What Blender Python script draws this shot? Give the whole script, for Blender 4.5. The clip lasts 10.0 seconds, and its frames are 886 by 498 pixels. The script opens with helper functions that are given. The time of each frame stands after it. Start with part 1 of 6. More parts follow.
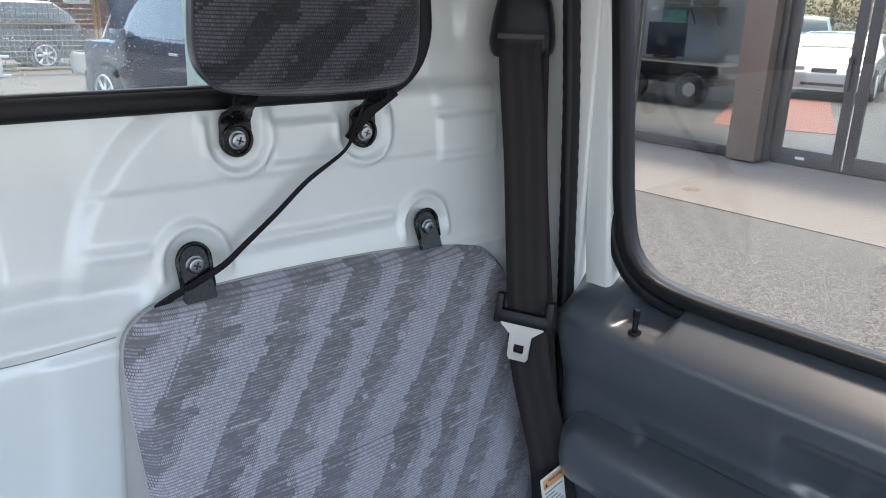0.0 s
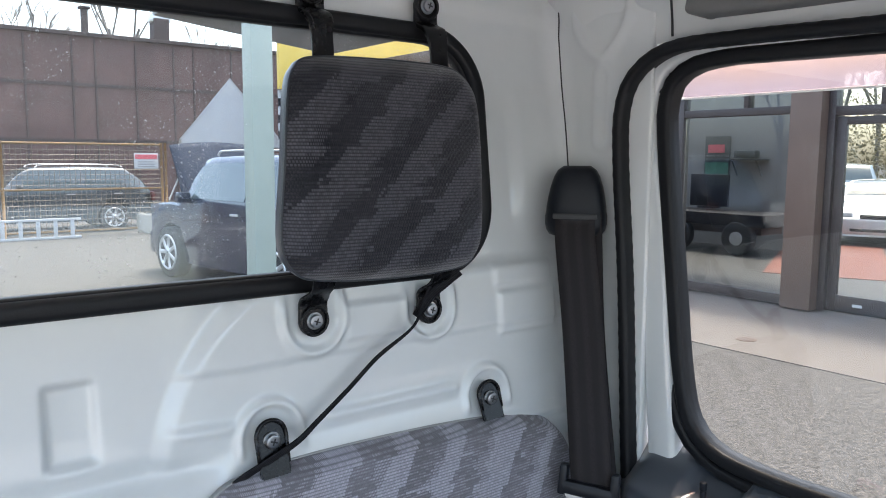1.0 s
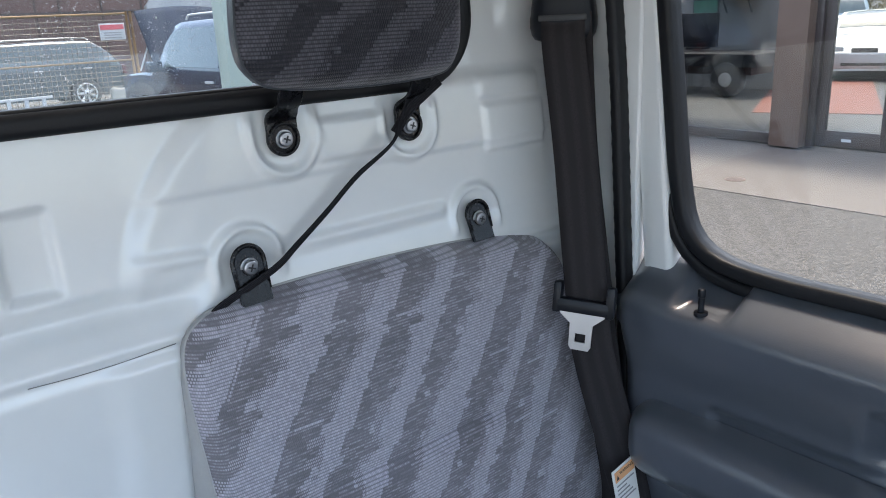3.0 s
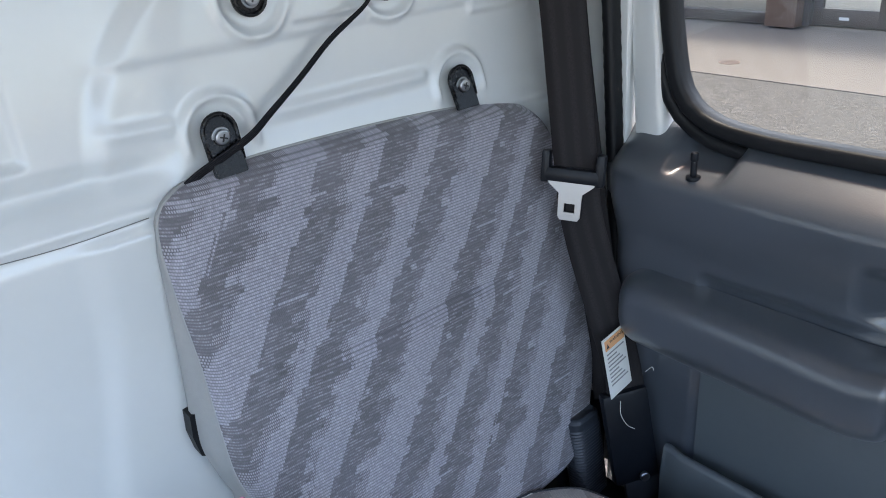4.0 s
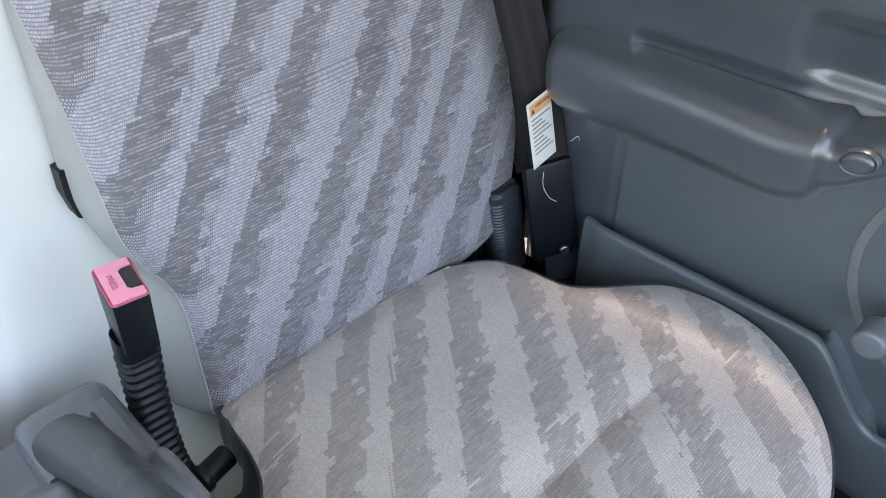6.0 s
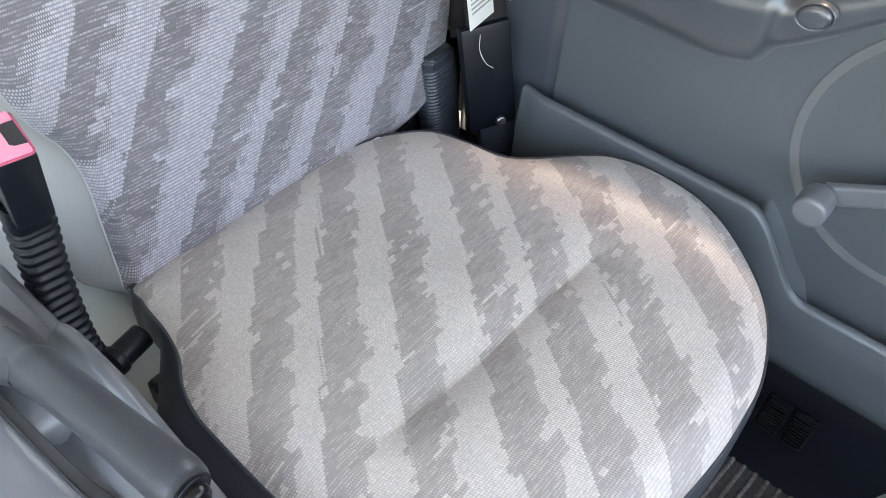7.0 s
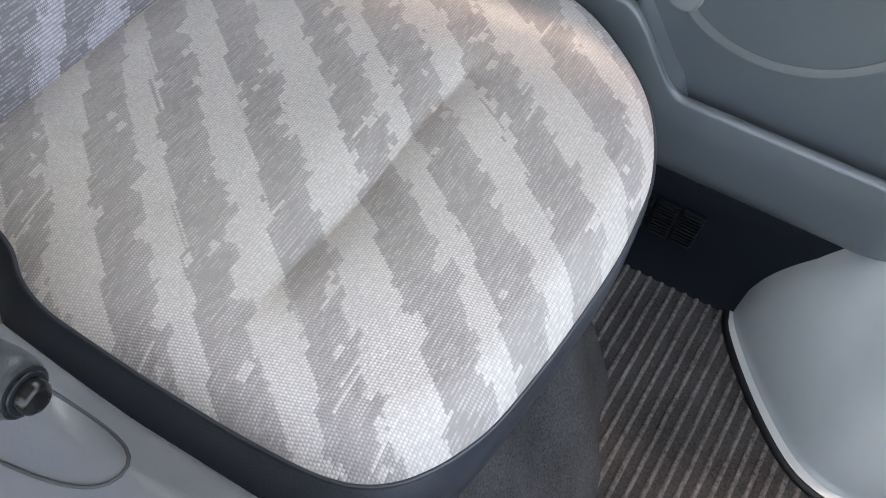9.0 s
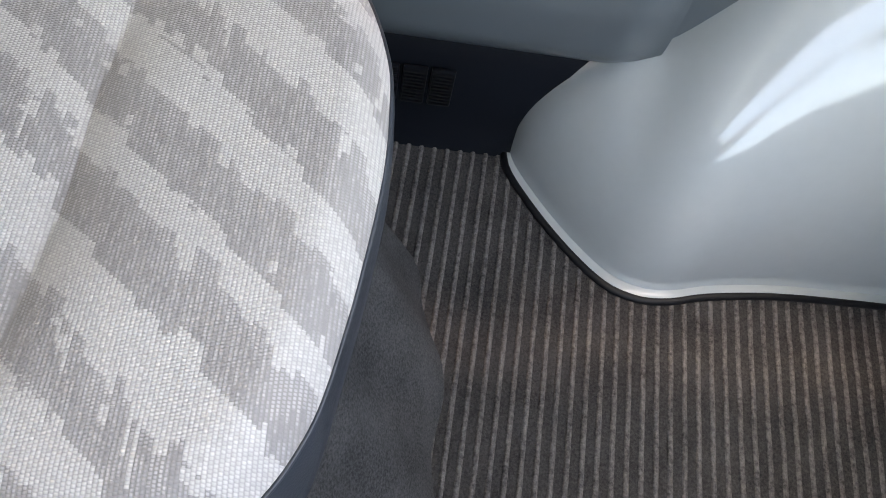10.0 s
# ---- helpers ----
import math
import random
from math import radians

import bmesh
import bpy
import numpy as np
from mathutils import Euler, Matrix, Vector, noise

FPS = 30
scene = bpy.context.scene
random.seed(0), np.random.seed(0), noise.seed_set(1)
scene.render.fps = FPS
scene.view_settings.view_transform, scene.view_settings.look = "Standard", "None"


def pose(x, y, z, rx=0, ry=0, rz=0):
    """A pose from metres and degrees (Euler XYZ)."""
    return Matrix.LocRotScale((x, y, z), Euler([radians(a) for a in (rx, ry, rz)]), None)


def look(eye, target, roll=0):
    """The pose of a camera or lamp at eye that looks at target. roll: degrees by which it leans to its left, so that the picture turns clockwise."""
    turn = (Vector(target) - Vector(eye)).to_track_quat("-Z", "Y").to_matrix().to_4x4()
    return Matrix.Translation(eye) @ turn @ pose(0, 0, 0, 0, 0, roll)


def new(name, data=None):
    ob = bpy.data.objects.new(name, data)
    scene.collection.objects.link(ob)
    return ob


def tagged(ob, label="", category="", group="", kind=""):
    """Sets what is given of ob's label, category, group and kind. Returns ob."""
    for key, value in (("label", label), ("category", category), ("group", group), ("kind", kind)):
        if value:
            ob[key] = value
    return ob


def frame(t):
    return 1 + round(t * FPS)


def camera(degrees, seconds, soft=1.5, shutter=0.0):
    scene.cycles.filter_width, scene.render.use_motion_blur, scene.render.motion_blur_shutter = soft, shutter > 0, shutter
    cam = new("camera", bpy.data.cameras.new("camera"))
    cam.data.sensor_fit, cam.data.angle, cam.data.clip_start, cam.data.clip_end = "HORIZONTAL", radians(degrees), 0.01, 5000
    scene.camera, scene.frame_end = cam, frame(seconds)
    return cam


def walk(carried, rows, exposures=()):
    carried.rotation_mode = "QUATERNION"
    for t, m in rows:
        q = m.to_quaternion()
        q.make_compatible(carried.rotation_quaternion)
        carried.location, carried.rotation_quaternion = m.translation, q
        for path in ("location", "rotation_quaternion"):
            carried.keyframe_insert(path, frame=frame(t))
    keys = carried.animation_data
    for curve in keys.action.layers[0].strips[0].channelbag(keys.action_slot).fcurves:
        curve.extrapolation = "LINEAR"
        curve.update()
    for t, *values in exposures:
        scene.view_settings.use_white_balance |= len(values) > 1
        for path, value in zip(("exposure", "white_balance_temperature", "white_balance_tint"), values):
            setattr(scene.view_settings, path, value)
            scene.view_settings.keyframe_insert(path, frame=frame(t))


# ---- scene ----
EXPOSURES = [(0, 2.83, 7000, 10), (2.5, 2.66, 6800, 10), (4.5, 2.90, 7000, 10), (5.5, 3.28, 7500, 10), (7.0, 3.86, 8500, 10), (8.0, 3.87, 8700, 10), (9.0, 3.72, 8700, 10), (10, 3.68, 8800, 10)]
cam = camera(60.0, 10.0, soft=1.0)
PATH = [
    (0, (-0.074, 0.08, 1.671), (1.199, 1.496, 1.058), 1.8),
    (0.5, (-0.099, 0.073, 1.682), (1.09, 1.633, 1.289), -1.1),
    (1, (-0.109, 0.065, 1.705), (1.117, 1.628, 1.47), 0.4),
    (1.5, (-0.103, 0.062, 1.701), (1.134, 1.617, 1.478), 0.4),
    (2, (-0.095, 0.069, 1.685), (1.124, 1.624, 1.375), -0.7),
    (2.5, (-0.088, 0.079, 1.67), (1.115, 1.613, 1.224), -1.9),
    (2.7, (-0.083, 0.086, 1.661), (1.116, 1.606, 1.157), -2.3),
    (3.8, (-0.067, 0.111, 1.618), (1.097, 1.534, 0.83), -3.8),
    (4, (-0.063, 0.104, 1.613), (1.076, 1.519, 0.775), -4.3),
    (4.5, (-0.05, 0.107, 1.591), (1.048, 1.478, 0.635), -4.5),
    (5, (-0.04, 0.107, 1.573), (1.026, 1.423, 0.509), -4.3),
    (5.5, (-0.038, 0.112, 1.558), (1.028, 1.341, 0.395), -3.1),
    (5.7, (-0.038, 0.117, 1.547), (1.042, 1.3, 0.35), -2.3),
    (6.8, (-0.025, 0.137, 1.491), (1.067, 1.035, 0.076), 2.7),
    (7, (-0.024, 0.139, 1.483), (1.06, 0.983, 0.03), 3.8),
    (7.5, (-0.019, 0.14, 1.465), (1.04, 0.862, -0.07), 6.6),
    (8, (-0.016, 0.138, 1.446), (1.015, 0.749, -0.155), 9.0),
    (8.5, (-0.011, 0.136, 1.429), (0.994, 0.652, -0.221), 10.3),
    (9, (0.001, 0.14, 1.43), (1.015, 0.576, -0.237), 7.2),
    (9.5, (0.044, 0.152, 1.432), (1.047, 0.384, -0.283), 3.0),
    (10, (0.078, 0.146, 1.394), (0.962, -0.023, -0.392), 16.4),
]
walk(cam, [(t, look(eye, target, roll)) for t, eye, target, roll in PATH], EXPOSURES)

# ---------------------------------------------------------------- light
SUN_ELEV, SUN_AZ = 74.0, 60.0     # azimuth clockwise from +y
world = bpy.data.worlds.new("sky_world")
scene.world = world
world.use_nodes = True
wnt = world.node_tree
wnt.nodes.clear()
w_out = wnt.nodes.new("ShaderNodeOutputWorld")
w_bg = wnt.nodes.new("ShaderNodeBackground")
w_sky = wnt.nodes.new("ShaderNodeTexSky")
w_sky.sky_type = "NISHITA"
w_sky.sun_disc = False
w_sky.sun_elevation = radians(SUN_ELEV)
w_sky.sun_rotation = radians(SUN_AZ)
w_sky.air_density = 1.0
w_sky.dust_density = 4.0
w_sky.ozone_density = 1.0
w_bg.inputs["Strength"].default_value = 0.15
wnt.links.new(w_sky.outputs[0], w_bg.inputs[0])
wnt.links.new(w_bg.outputs[0], w_out.inputs[0])
sun_data = bpy.data.lights.new("sun", "SUN")
sun_data.energy = 0.9
sun_data.angle = radians(10)
sun_data.color = (1.0, 0.95, 0.88)
sun = new("sun", sun_data)
_a, _e = radians(SUN_AZ), radians(SUN_ELEV)
sun.matrix_world = look((40 * math.sin(_a) * math.cos(_e), 40 * math.cos(_a) * math.cos(_e), 40 * math.sin(_e)), (0, 0, 0))


# ---------------------------------------------------------------- material helpers
class Ex:
    """A shader value that can be added, multiplied and compared."""

    def __init__(self, nt, socket):
        self.nt, self.s = nt, socket

    def op(self, kind, *others):
        n = self.nt.nodes.new("ShaderNodeMath")
        n.operation = kind
        for i, v in enumerate((self, *others)):
            if isinstance(v, Ex):
                self.nt.links.new(v.s, n.inputs[i])
            else:
                n.inputs[i].default_value = v
        return Ex(self.nt, n.outputs[0])

    def __add__(self, o): return self.op("ADD", o)
    def __sub__(self, o): return self.op("SUBTRACT", o)
    def __mul__(self, o): return self.op("MULTIPLY", o)
    def __truediv__(self, o): return self.op("DIVIDE", o)
    def lt(self, o): return self.op("LESS_THAN", o)
    def gt(self, o): return self.op("GREATER_THAN", o)
    def floor(self): return self.op("FLOOR")
    def fract(self): return self.op("FRACT")
    def sin(self): return self.op("SINE")
    def top(self, o): return self.op("MAXIMUM", o)
    def low(self, o): return self.op("MINIMUM", o)


def shader(name):
    m = bpy.data.materials.new(name)
    m.use_nodes = True
    return m, m.node_tree, m.node_tree.nodes["Principled BSDF"]


def coords(nt, kind="Object"):
    n = nt.nodes.new("ShaderNodeTexCoord")
    return n.outputs[kind]


def noise_of(nt, vec, scale, detail=3.0, rough=0.55):
    n = nt.nodes.new("ShaderNodeTexNoise")
    n.inputs["Scale"].default_value = scale
    n.inputs["Detail"].default_value = detail
    n.inputs["Roughness"].default_value = rough
    nt.links.new(vec, n.inputs["Vector"])
    return Ex(nt, n.outputs["Fac"])


def white_of(nt, a, b=None):
    n = nt.nodes.new("ShaderNodeTexWhiteNoise")
    n.noise_dimensions = "2D"
    c = nt.nodes.new("ShaderNodeCombineXYZ")
    nt.links.new(a.s, c.inputs[0])
    if b is not None:
        nt.links.new(b.s, c.inputs[1])
    nt.links.new(c.outputs[0], n.inputs["Vector"])
    return Ex(nt, n.outputs["Value"])


def blend(nt, fac, a, b):
    n = nt.nodes.new("ShaderNodeMix")
    n.data_type = "RGBA"
    for sock, v in ((n.inputs["Factor"], fac), (n.inputs["A"], a), (n.inputs["B"], b)):
        if isinstance(v, Ex):
            nt.links.new(v.s, sock)
        elif isinstance(v, bpy.types.NodeSocket):
            nt.links.new(v, sock)
        elif isinstance(v, tuple):
            sock.default_value = (*v, 1.0)
        else:
            sock.default_value = v
    return n.outputs["Result"]


def bump(nt, bsdf, height, strength, distance=0.001):
    n = nt.nodes.new("ShaderNodeBump")
    n.inputs["Strength"].default_value = strength
    n.inputs["Distance"].default_value = distance
    nt.links.new(height.s, n.inputs["Height"])
    nt.links.new(n.outputs[0], bsdf.inputs["Normal"])


def ramp(x, lo, hi):
    """0 below lo, 1 above hi."""
    return ((x - lo) / (hi - lo)).top(0.0).low(1.0)


def plain(name, color, rough=0.5, metal=0.0, vary=0.12, scale=14.0, grain=0.0, grain_scale=900.0, coat=0.0, spec=0.5, grain_d=0.0006, dirt=None, mottle=0.16, coat_rough=0.04, sheen=0.0):
    """A paint, plastic or metal: its colour wavers at a large and a small scale, and it may have a grain."""
    m, nt, b = shader(name)
    vec = coords(nt)
    big = noise_of(nt, vec, scale, 4.0)
    fine = noise_of(nt, vec, scale * 14, 3.0)
    mix = ramp(big * 0.7 + fine * 0.3, 0.3, 0.7)
    lo = tuple(c * (1 - vary) for c in color)
    hi = tuple(min(1.0, c * (1 + vary)) for c in color)
    col = blend(nt, mix, lo, hi)
    if dirt:
        spots = ramp(noise_of(nt, vec, scale * 5, 6.0, 0.7), 0.62, 0.75)
        col = blend(nt, spots * 0.5, col, dirt)
    nt.links.new(col, b.inputs["Base Color"])
    r = ramp(fine * 0.5 + big * 0.5, 0.2, 0.8) * mottle + (rough - mottle / 2)
    nt.links.new(r.s, b.inputs["Roughness"])
    b.inputs["Metallic"].default_value = metal
    b.inputs["Specular IOR Level"].default_value = spec
    b.inputs["Sheen Weight"].default_value = sheen
    b.inputs["Coat Weight"].default_value = coat
    b.inputs["Coat Roughness"].default_value = coat_rough
    if grain:
        g = nt.nodes.new("ShaderNodeTexVoronoi")
        g.inputs["Scale"].default_value = grain_scale
        nt.links.new(vec, g.inputs["Vector"])
        h = Ex(nt, g.outputs["Distance"]) + noise_of(nt, vec, grain_scale * 0.4, 2.0) * 0.6
        bump(nt, b, h, grain, grain_d)
    return m


def glass_sheet(name, tint=(1, 1, 1), dirt=0.0, rough=0.0, ior=1.45):
    """A clear pane: light passes straight on, and it mirrors by the angle."""
    m = bpy.data.materials.new(name)
    m.use_nodes = True
    nt = m.node_tree
    nt.nodes.clear()
    out = nt.nodes.new("ShaderNodeOutputMaterial")
    clear = nt.nodes.new("ShaderNodeBsdfTransparent")
    clear.inputs[0].default_value = (*tint, 1)
    gloss = nt.nodes.new("ShaderNodeBsdfGlossy")
    gloss.inputs["Roughness"].default_value = rough
    fres = nt.nodes.new("ShaderNodeFresnel")
    fres.inputs["IOR"].default_value = ior
    mix = nt.nodes.new("ShaderNodeMixShader")
    nt.links.new(fres.outputs[0], mix.inputs[0])
    nt.links.new(clear.outputs[0], mix.inputs[1])
    nt.links.new(gloss.outputs[0], mix.inputs[2])
    last = mix
    if dirt:
        vec = coords(nt)
        spots = ramp(noise_of(nt, vec, 480.0, 2.0, 0.6), 0.645, 0.70) * ramp(noise_of(nt, vec, 11.0, 3.0), 0.40, 0.56)
        film = noise_of(nt, vec, 6.0, 3.0) * 0.07
        dust = nt.nodes.new("ShaderNodeBsdfDiffuse")
        dust.inputs[0].default_value = (0.75, 0.76, 0.78, 1)
        m2 = nt.nodes.new("ShaderNodeMixShader")
        nt.links.new(((spots * 0.55 + film) * dirt).s, m2.inputs[0])
        nt.links.new(mix.outputs[0], m2.inputs[1])
        nt.links.new(dust.outputs[0], m2.inputs[2])
        last = m2
    nt.links.new(last.outputs[0], out.inputs[0])
    return m


def fabric(name, light, gap, dark, line, period=0.230, marks=(0.087, 0.157), slant=0.73, origin=-0.835, widths=(0.028, 0.042, 0.023), rows=11, pitch=0.0029, tick=0.0017, column=0.55, even=0.0, mirrored=False, soft=0.0):
    """Jacquard seat cloth: three slanting bands to a repeat, crisp and stepped on one side and frayed on the other, woven in rows of short dashes. It reads metres from the UV map."""
    m, nt, b = shader(name)
    sep = nt.nodes.new("ShaderNodeSeparateXYZ")
    nt.links.new(coords(nt, "UV"), sep.inputs[0])
    u, v = Ex(nt, sep.outputs[0]), Ex(nt, sep.outputs[1]) + 3.0
    tall, inner = rows * pitch, slant * 0.82
    row = (v / pitch).floor()
    two = (row / 2.0).floor()
    three = (row / 3.0).floor()
    step = (row / float(rows)).floor()
    within = row * pitch - step * tall
    lean = u - step * (tall * slant) - within * inner + (3.0 * slant - tall / 2 * (slant - inner) - origin)
    col = (lean / (period / 3)).floor()
    jog = (white_of(nt, step, col) - 0.5) * 0.007 + (white_of(nt, row + 33.0) - 0.5) * 0.0006
    jog = jog - white_of(nt, three + 91.0, col).gt(0.88) * 0.007 + white_of(nt, two + 47.0, col).gt(0.96) * 0.004
    s = (lean + jog) / period
    f = s.fract() * period
    p1, p2 = marks
    one, both = f.lt(p1), f.lt(p2)
    if mirrored:
        away = f - (both * (p1 - p2) - one * p1 + p2)
    else:
        away = (both * (p2 - period) + one * (p1 - p2) + period) - f
    band = s.floor() * 3.0 + one + both
    wide = both * (widths[2] - widths[0]) + one * (widths[1] - widths[2]) + widths[0]
    wide = wide * (white_of(nt, band, (row / 5.0).floor()) * 0.30 + 0.85)
    reach = white_of(nt, band + 7.0, three) * 0.018 + 0.002
    lit = away.lt(wide)
    fringe = away.lt(wide + reach)
    cell = white_of(nt, (u / 0.012 + three * 0.31).floor(), three)
    island = white_of(nt, (u / 0.007).floor(), two + 13.0)
    streak = white_of(nt, (u / 0.030 + white_of(nt, row)).floor(), row + 17.0)
    lit = lit * island.lt(0.997) + fringe * cell.gt(0.84)
    lit = (lit + island.gt(0.9965) + streak.gt(0.990)).low(1.0)
    fringe = fringe * (lit * -1.0 + 1.0)
    # threads: rows of dashes, with the columns of the warp between them; no two threads are quite alike
    tv = (v / pitch).fract()
    along = u / tick + row * 0.37 + noise_of(nt, coords(nt, "UV"), 60.0, 2.0) * 0.6
    tu = along.fract()
    yarn = white_of(nt, along.floor(), row + 11.0)
    high = (tv * math.pi).sin()
    wave = (tu * math.pi).sin()
    dash = (ramp(high, 0.10, 0.80) * (1.0 - even) + even) * (ramp(wave, 0.0, 0.8) * column + (1.0 - column)) * (yarn * 0.45 + 0.55)
    run = white_of(nt, (u / 0.009 + white_of(nt, row + 3.0)).floor(), row + 5.0)
    thin = ramp(high, 0.45, 0.95) * ramp(run, 0.0, 0.8) * (ramp(wave, 0.1, 0.8) * 0.6 + 0.4) * (yarn * 0.6 + 0.4)
    half = ramp(high, 0.25, 0.7) * ramp(wave, 0.30, 0.75)
    c = blend(nt, thin, dark, line)
    mid = tuple(0.55 * p + 0.45 * q for p, q in zip(light, line))
    c = blend(nt, fringe * (0.8 - 0.45 * soft), c, blend(nt, half, tuple(x * (0.9 + 0.1 * even) for x in dark), mid))
    c = blend(nt, lit, c, blend(nt, dash, gap, light))
    wear = noise_of(nt, coords(nt, "UV"), 8.0, 4.0)
    c = blend(nt, ramp(wear, 0.35, 0.72) * 0.14, c, tuple(min(1, x * 1.1) for x in light))
    fine = noise_of(nt, coords(nt, "UV"), 330.0, 2.0)
    c = blend(nt, ramp(fine, 0.35, 0.7) * 0.22, c, dark)
    nt.links.new(c, b.inputs["Base Color"])
    b.inputs["Roughness"].default_value = 0.85
    b.inputs["Specular IOR Level"].default_value = 0.2
    b.inputs["Sheen Weight"].default_value = 0.3
    b.inputs["Sheen Roughness"].default_value = 0.45
    bump(nt, b, high * (0.6 - 0.4 * even) + wave * column + yarn * 0.5 + fine * 0.4, 0.6, 0.0009)
    return m


def translucent(name, one, two):
    """Tinted acrylic sheet: part of the light passes straight on, part is spread."""
    m = bpy.data.materials.new(name)
    m.use_nodes = True
    nt = m.node_tree
    nt.nodes.clear()
    sep = nt.nodes.new("ShaderNodeSeparateXYZ")
    nt.links.new(coords(nt), sep.inputs[0])
    wave = noise_of(nt, coords(nt), 7.0, 3.0) * 0.03 + Ex(nt, sep.outputs[2])
    col = blend(nt, ramp(wave, 0.005, 0.045), two, one)
    out = nt.nodes.new("ShaderNodeOutputMaterial")
    clear = nt.nodes.new("ShaderNodeBsdfTransparent")
    spread = nt.nodes.new("ShaderNodeBsdfTranslucent")
    for n in (clear, spread):
        nt.links.new(col, n.inputs[0])
    mix = nt.nodes.new("ShaderNodeMixShader")
    mix.inputs[0].default_value = 0.40
    nt.links.new(clear.outputs[0], mix.inputs[1])
    nt.links.new(spread.outputs[0], mix.inputs[2])
    nt.links.new(mix.outputs[0], out.inputs[0])
    return m


def ribbed_cloth(name, color, line, pitch, amount=0.5):
    m, nt, b = shader(name)
    sep = nt.nodes.new("ShaderNodeSeparateXYZ")
    nt.links.new(coords(nt, "UV"), sep.inputs[0])
    v = Ex(nt, sep.outputs[1])
    stripe = ((v / pitch) * (2 * math.pi)).sin() * 0.5 + 0.5
    g = noise_of(nt, coords(nt), 600.0, 3.0)
    nt.links.new(blend(nt, ramp(stripe, 0.3, 0.9) * ramp(g, 0.3, 0.6), color, line), b.inputs["Base Color"])
    b.inputs["Roughness"].default_value = 0.9
    b.inputs["Specular IOR Level"].default_value = 0.15
    bump(nt, b, stripe + g * 0.8, amount, 0.0012)
    return m


def fuzzy(name, dark, light, scale=420.0, amount=0.8, dist=0.003):
    m, nt, b = shader(name)
    vec = coords(nt)
    g = noise_of(nt, vec, scale, 4.0, 0.7)
    big = noise_of(nt, vec, 16.0, 4.0)
    nt.links.new(blend(nt, ramp(g * 0.7 + big * 0.3, 0.36, 0.62), dark, light), b.inputs["Base Color"])
    b.inputs["Roughness"].default_value = 0.95
    b.inputs["Specular IOR Level"].default_value = 0.1
    bump(nt, b, g, amount, dist)
    return m


def speckled(name, dark, light, scale, stain, rough=0.9, amount=0.6, dist=0.01):
    """Asphalt and concrete: stones of two sizes and broad stains."""
    m, nt, b = shader(name)
    vec = coords(nt)
    vor = nt.nodes.new("ShaderNodeTexVoronoi")
    vor.inputs["Scale"].default_value = scale
    nt.links.new(vec, vor.inputs["Vector"])
    bw = nt.nodes.new("ShaderNodeSeparateXYZ")
    nt.links.new(vor.outputs["Color"], bw.inputs[0])
    cell = Ex(nt, bw.outputs[0])
    fine = noise_of(nt, vec, scale * 2.2, 3.0, 0.7)
    big = noise_of(nt, vec, 0.55, 5.0)
    c = blend(nt, ramp(cell * 0.6 + fine * 0.4, 0.2, 0.8), dark, light)
    c = blend(nt, ramp(big, 0.4, 0.7) * 0.35, c, stain)
    nt.links.new(c, b.inputs["Base Color"])
    b.inputs["Roughness"].default_value = rough
    bump(nt, b, cell + fine, amount, dist)
    return m


# ---------------------------------------------------------------- materials
M_PAINT = plain("white_car_enamel", (0.675, 0.70, 0.695), 0.30, vary=0.025, scale=5, coat=1.0, mottle=0.03)
# cab white again, darkened and greyed to carry the footwell's shade
M_ARCH = plain("shaded_white_enamel", (0.47, 0.512, 0.518), 0.16, vary=0.04, scale=5, coat=1.0, mottle=0.04, spec=0.6)
M_RUBBER = plain("black_rubber", (0.0075, 0.0082, 0.010), 0.48, vary=0.2, grain=0.12, grain_scale=500, spec=0.3)
M_BLACK = plain("black_plastic", (0.0060, 0.0078, 0.0115), 0.36, spec=0.3, vary=0.15, grain=0.15, grain_scale=1300)
M_GLOSSBLACK = plain("black_enamel", (0.004, 0.004, 0.005), 0.26, vary=0.1, spec=0.35)
M_VINYL = plain("dark_blue_grey_vinyl", (0.052, 0.062, 0.076), 0.31, vary=0.06, mottle=0.03, scale=9, grain=0.08, grain_scale=620, spec=1.0, coat=0.6, coat_rough=0.15, sheen=0.1)
M_VINYL2 = plain("slate_moulded_panel", (0.088, 0.104, 0.113), 0.36, mottle=0.03, vary=0.06, scale=9, grain=0.14, grain_scale=1100, spec=0.8)
M_GREYVINYL = plain("light_grey_vinyl", (0.34, 0.345, 0.34), 0.5, vary=0.08, grain=0.2, grain_scale=900)
M_DARKSIDE = plain("charcoal_vinyl", (0.033, 0.039, 0.049), 0.36, vary=0.15, grain=0.2, grain_scale=800)
M_CONSOLE = plain("slate_console_plastic", (0.118, 0.127, 0.141), 0.31, vary=0.06, mottle=0.02, scale=8, grain=0.15, grain_scale=900, spec=0.65)
M_CRANK = plain("slate_crank_plastic", (0.135, 0.146, 0.160), 0.30, vary=0.06, mottle=0.02, scale=8, grain=0.15, grain_scale=900, spec=0.7)
M_SILL = plain("matt_black_sill_plastic", (0.0055, 0.0075, 0.011), 0.7, vary=0.15, grain=0.2, grain_scale=900, spec=0.12)
M_LEVER = plain("dark_grey_lever_plastic", (0.042, 0.047, 0.055), 0.38, vary=0.05, mottle=0.02, scale=9, grain=0.15, grain_scale=900, spec=0.5)
M_RINGBAND = plain("ribbed_grey_band", (0.150, 0.160, 0.163), 0.5, vary=0.1, grain=0.5, grain_scale=1500)
M_STEEL = plain("bright_steel", (0.38, 0.40, 0.42), 0.32, metal=1.0, vary=0.03, mottle=0.06)
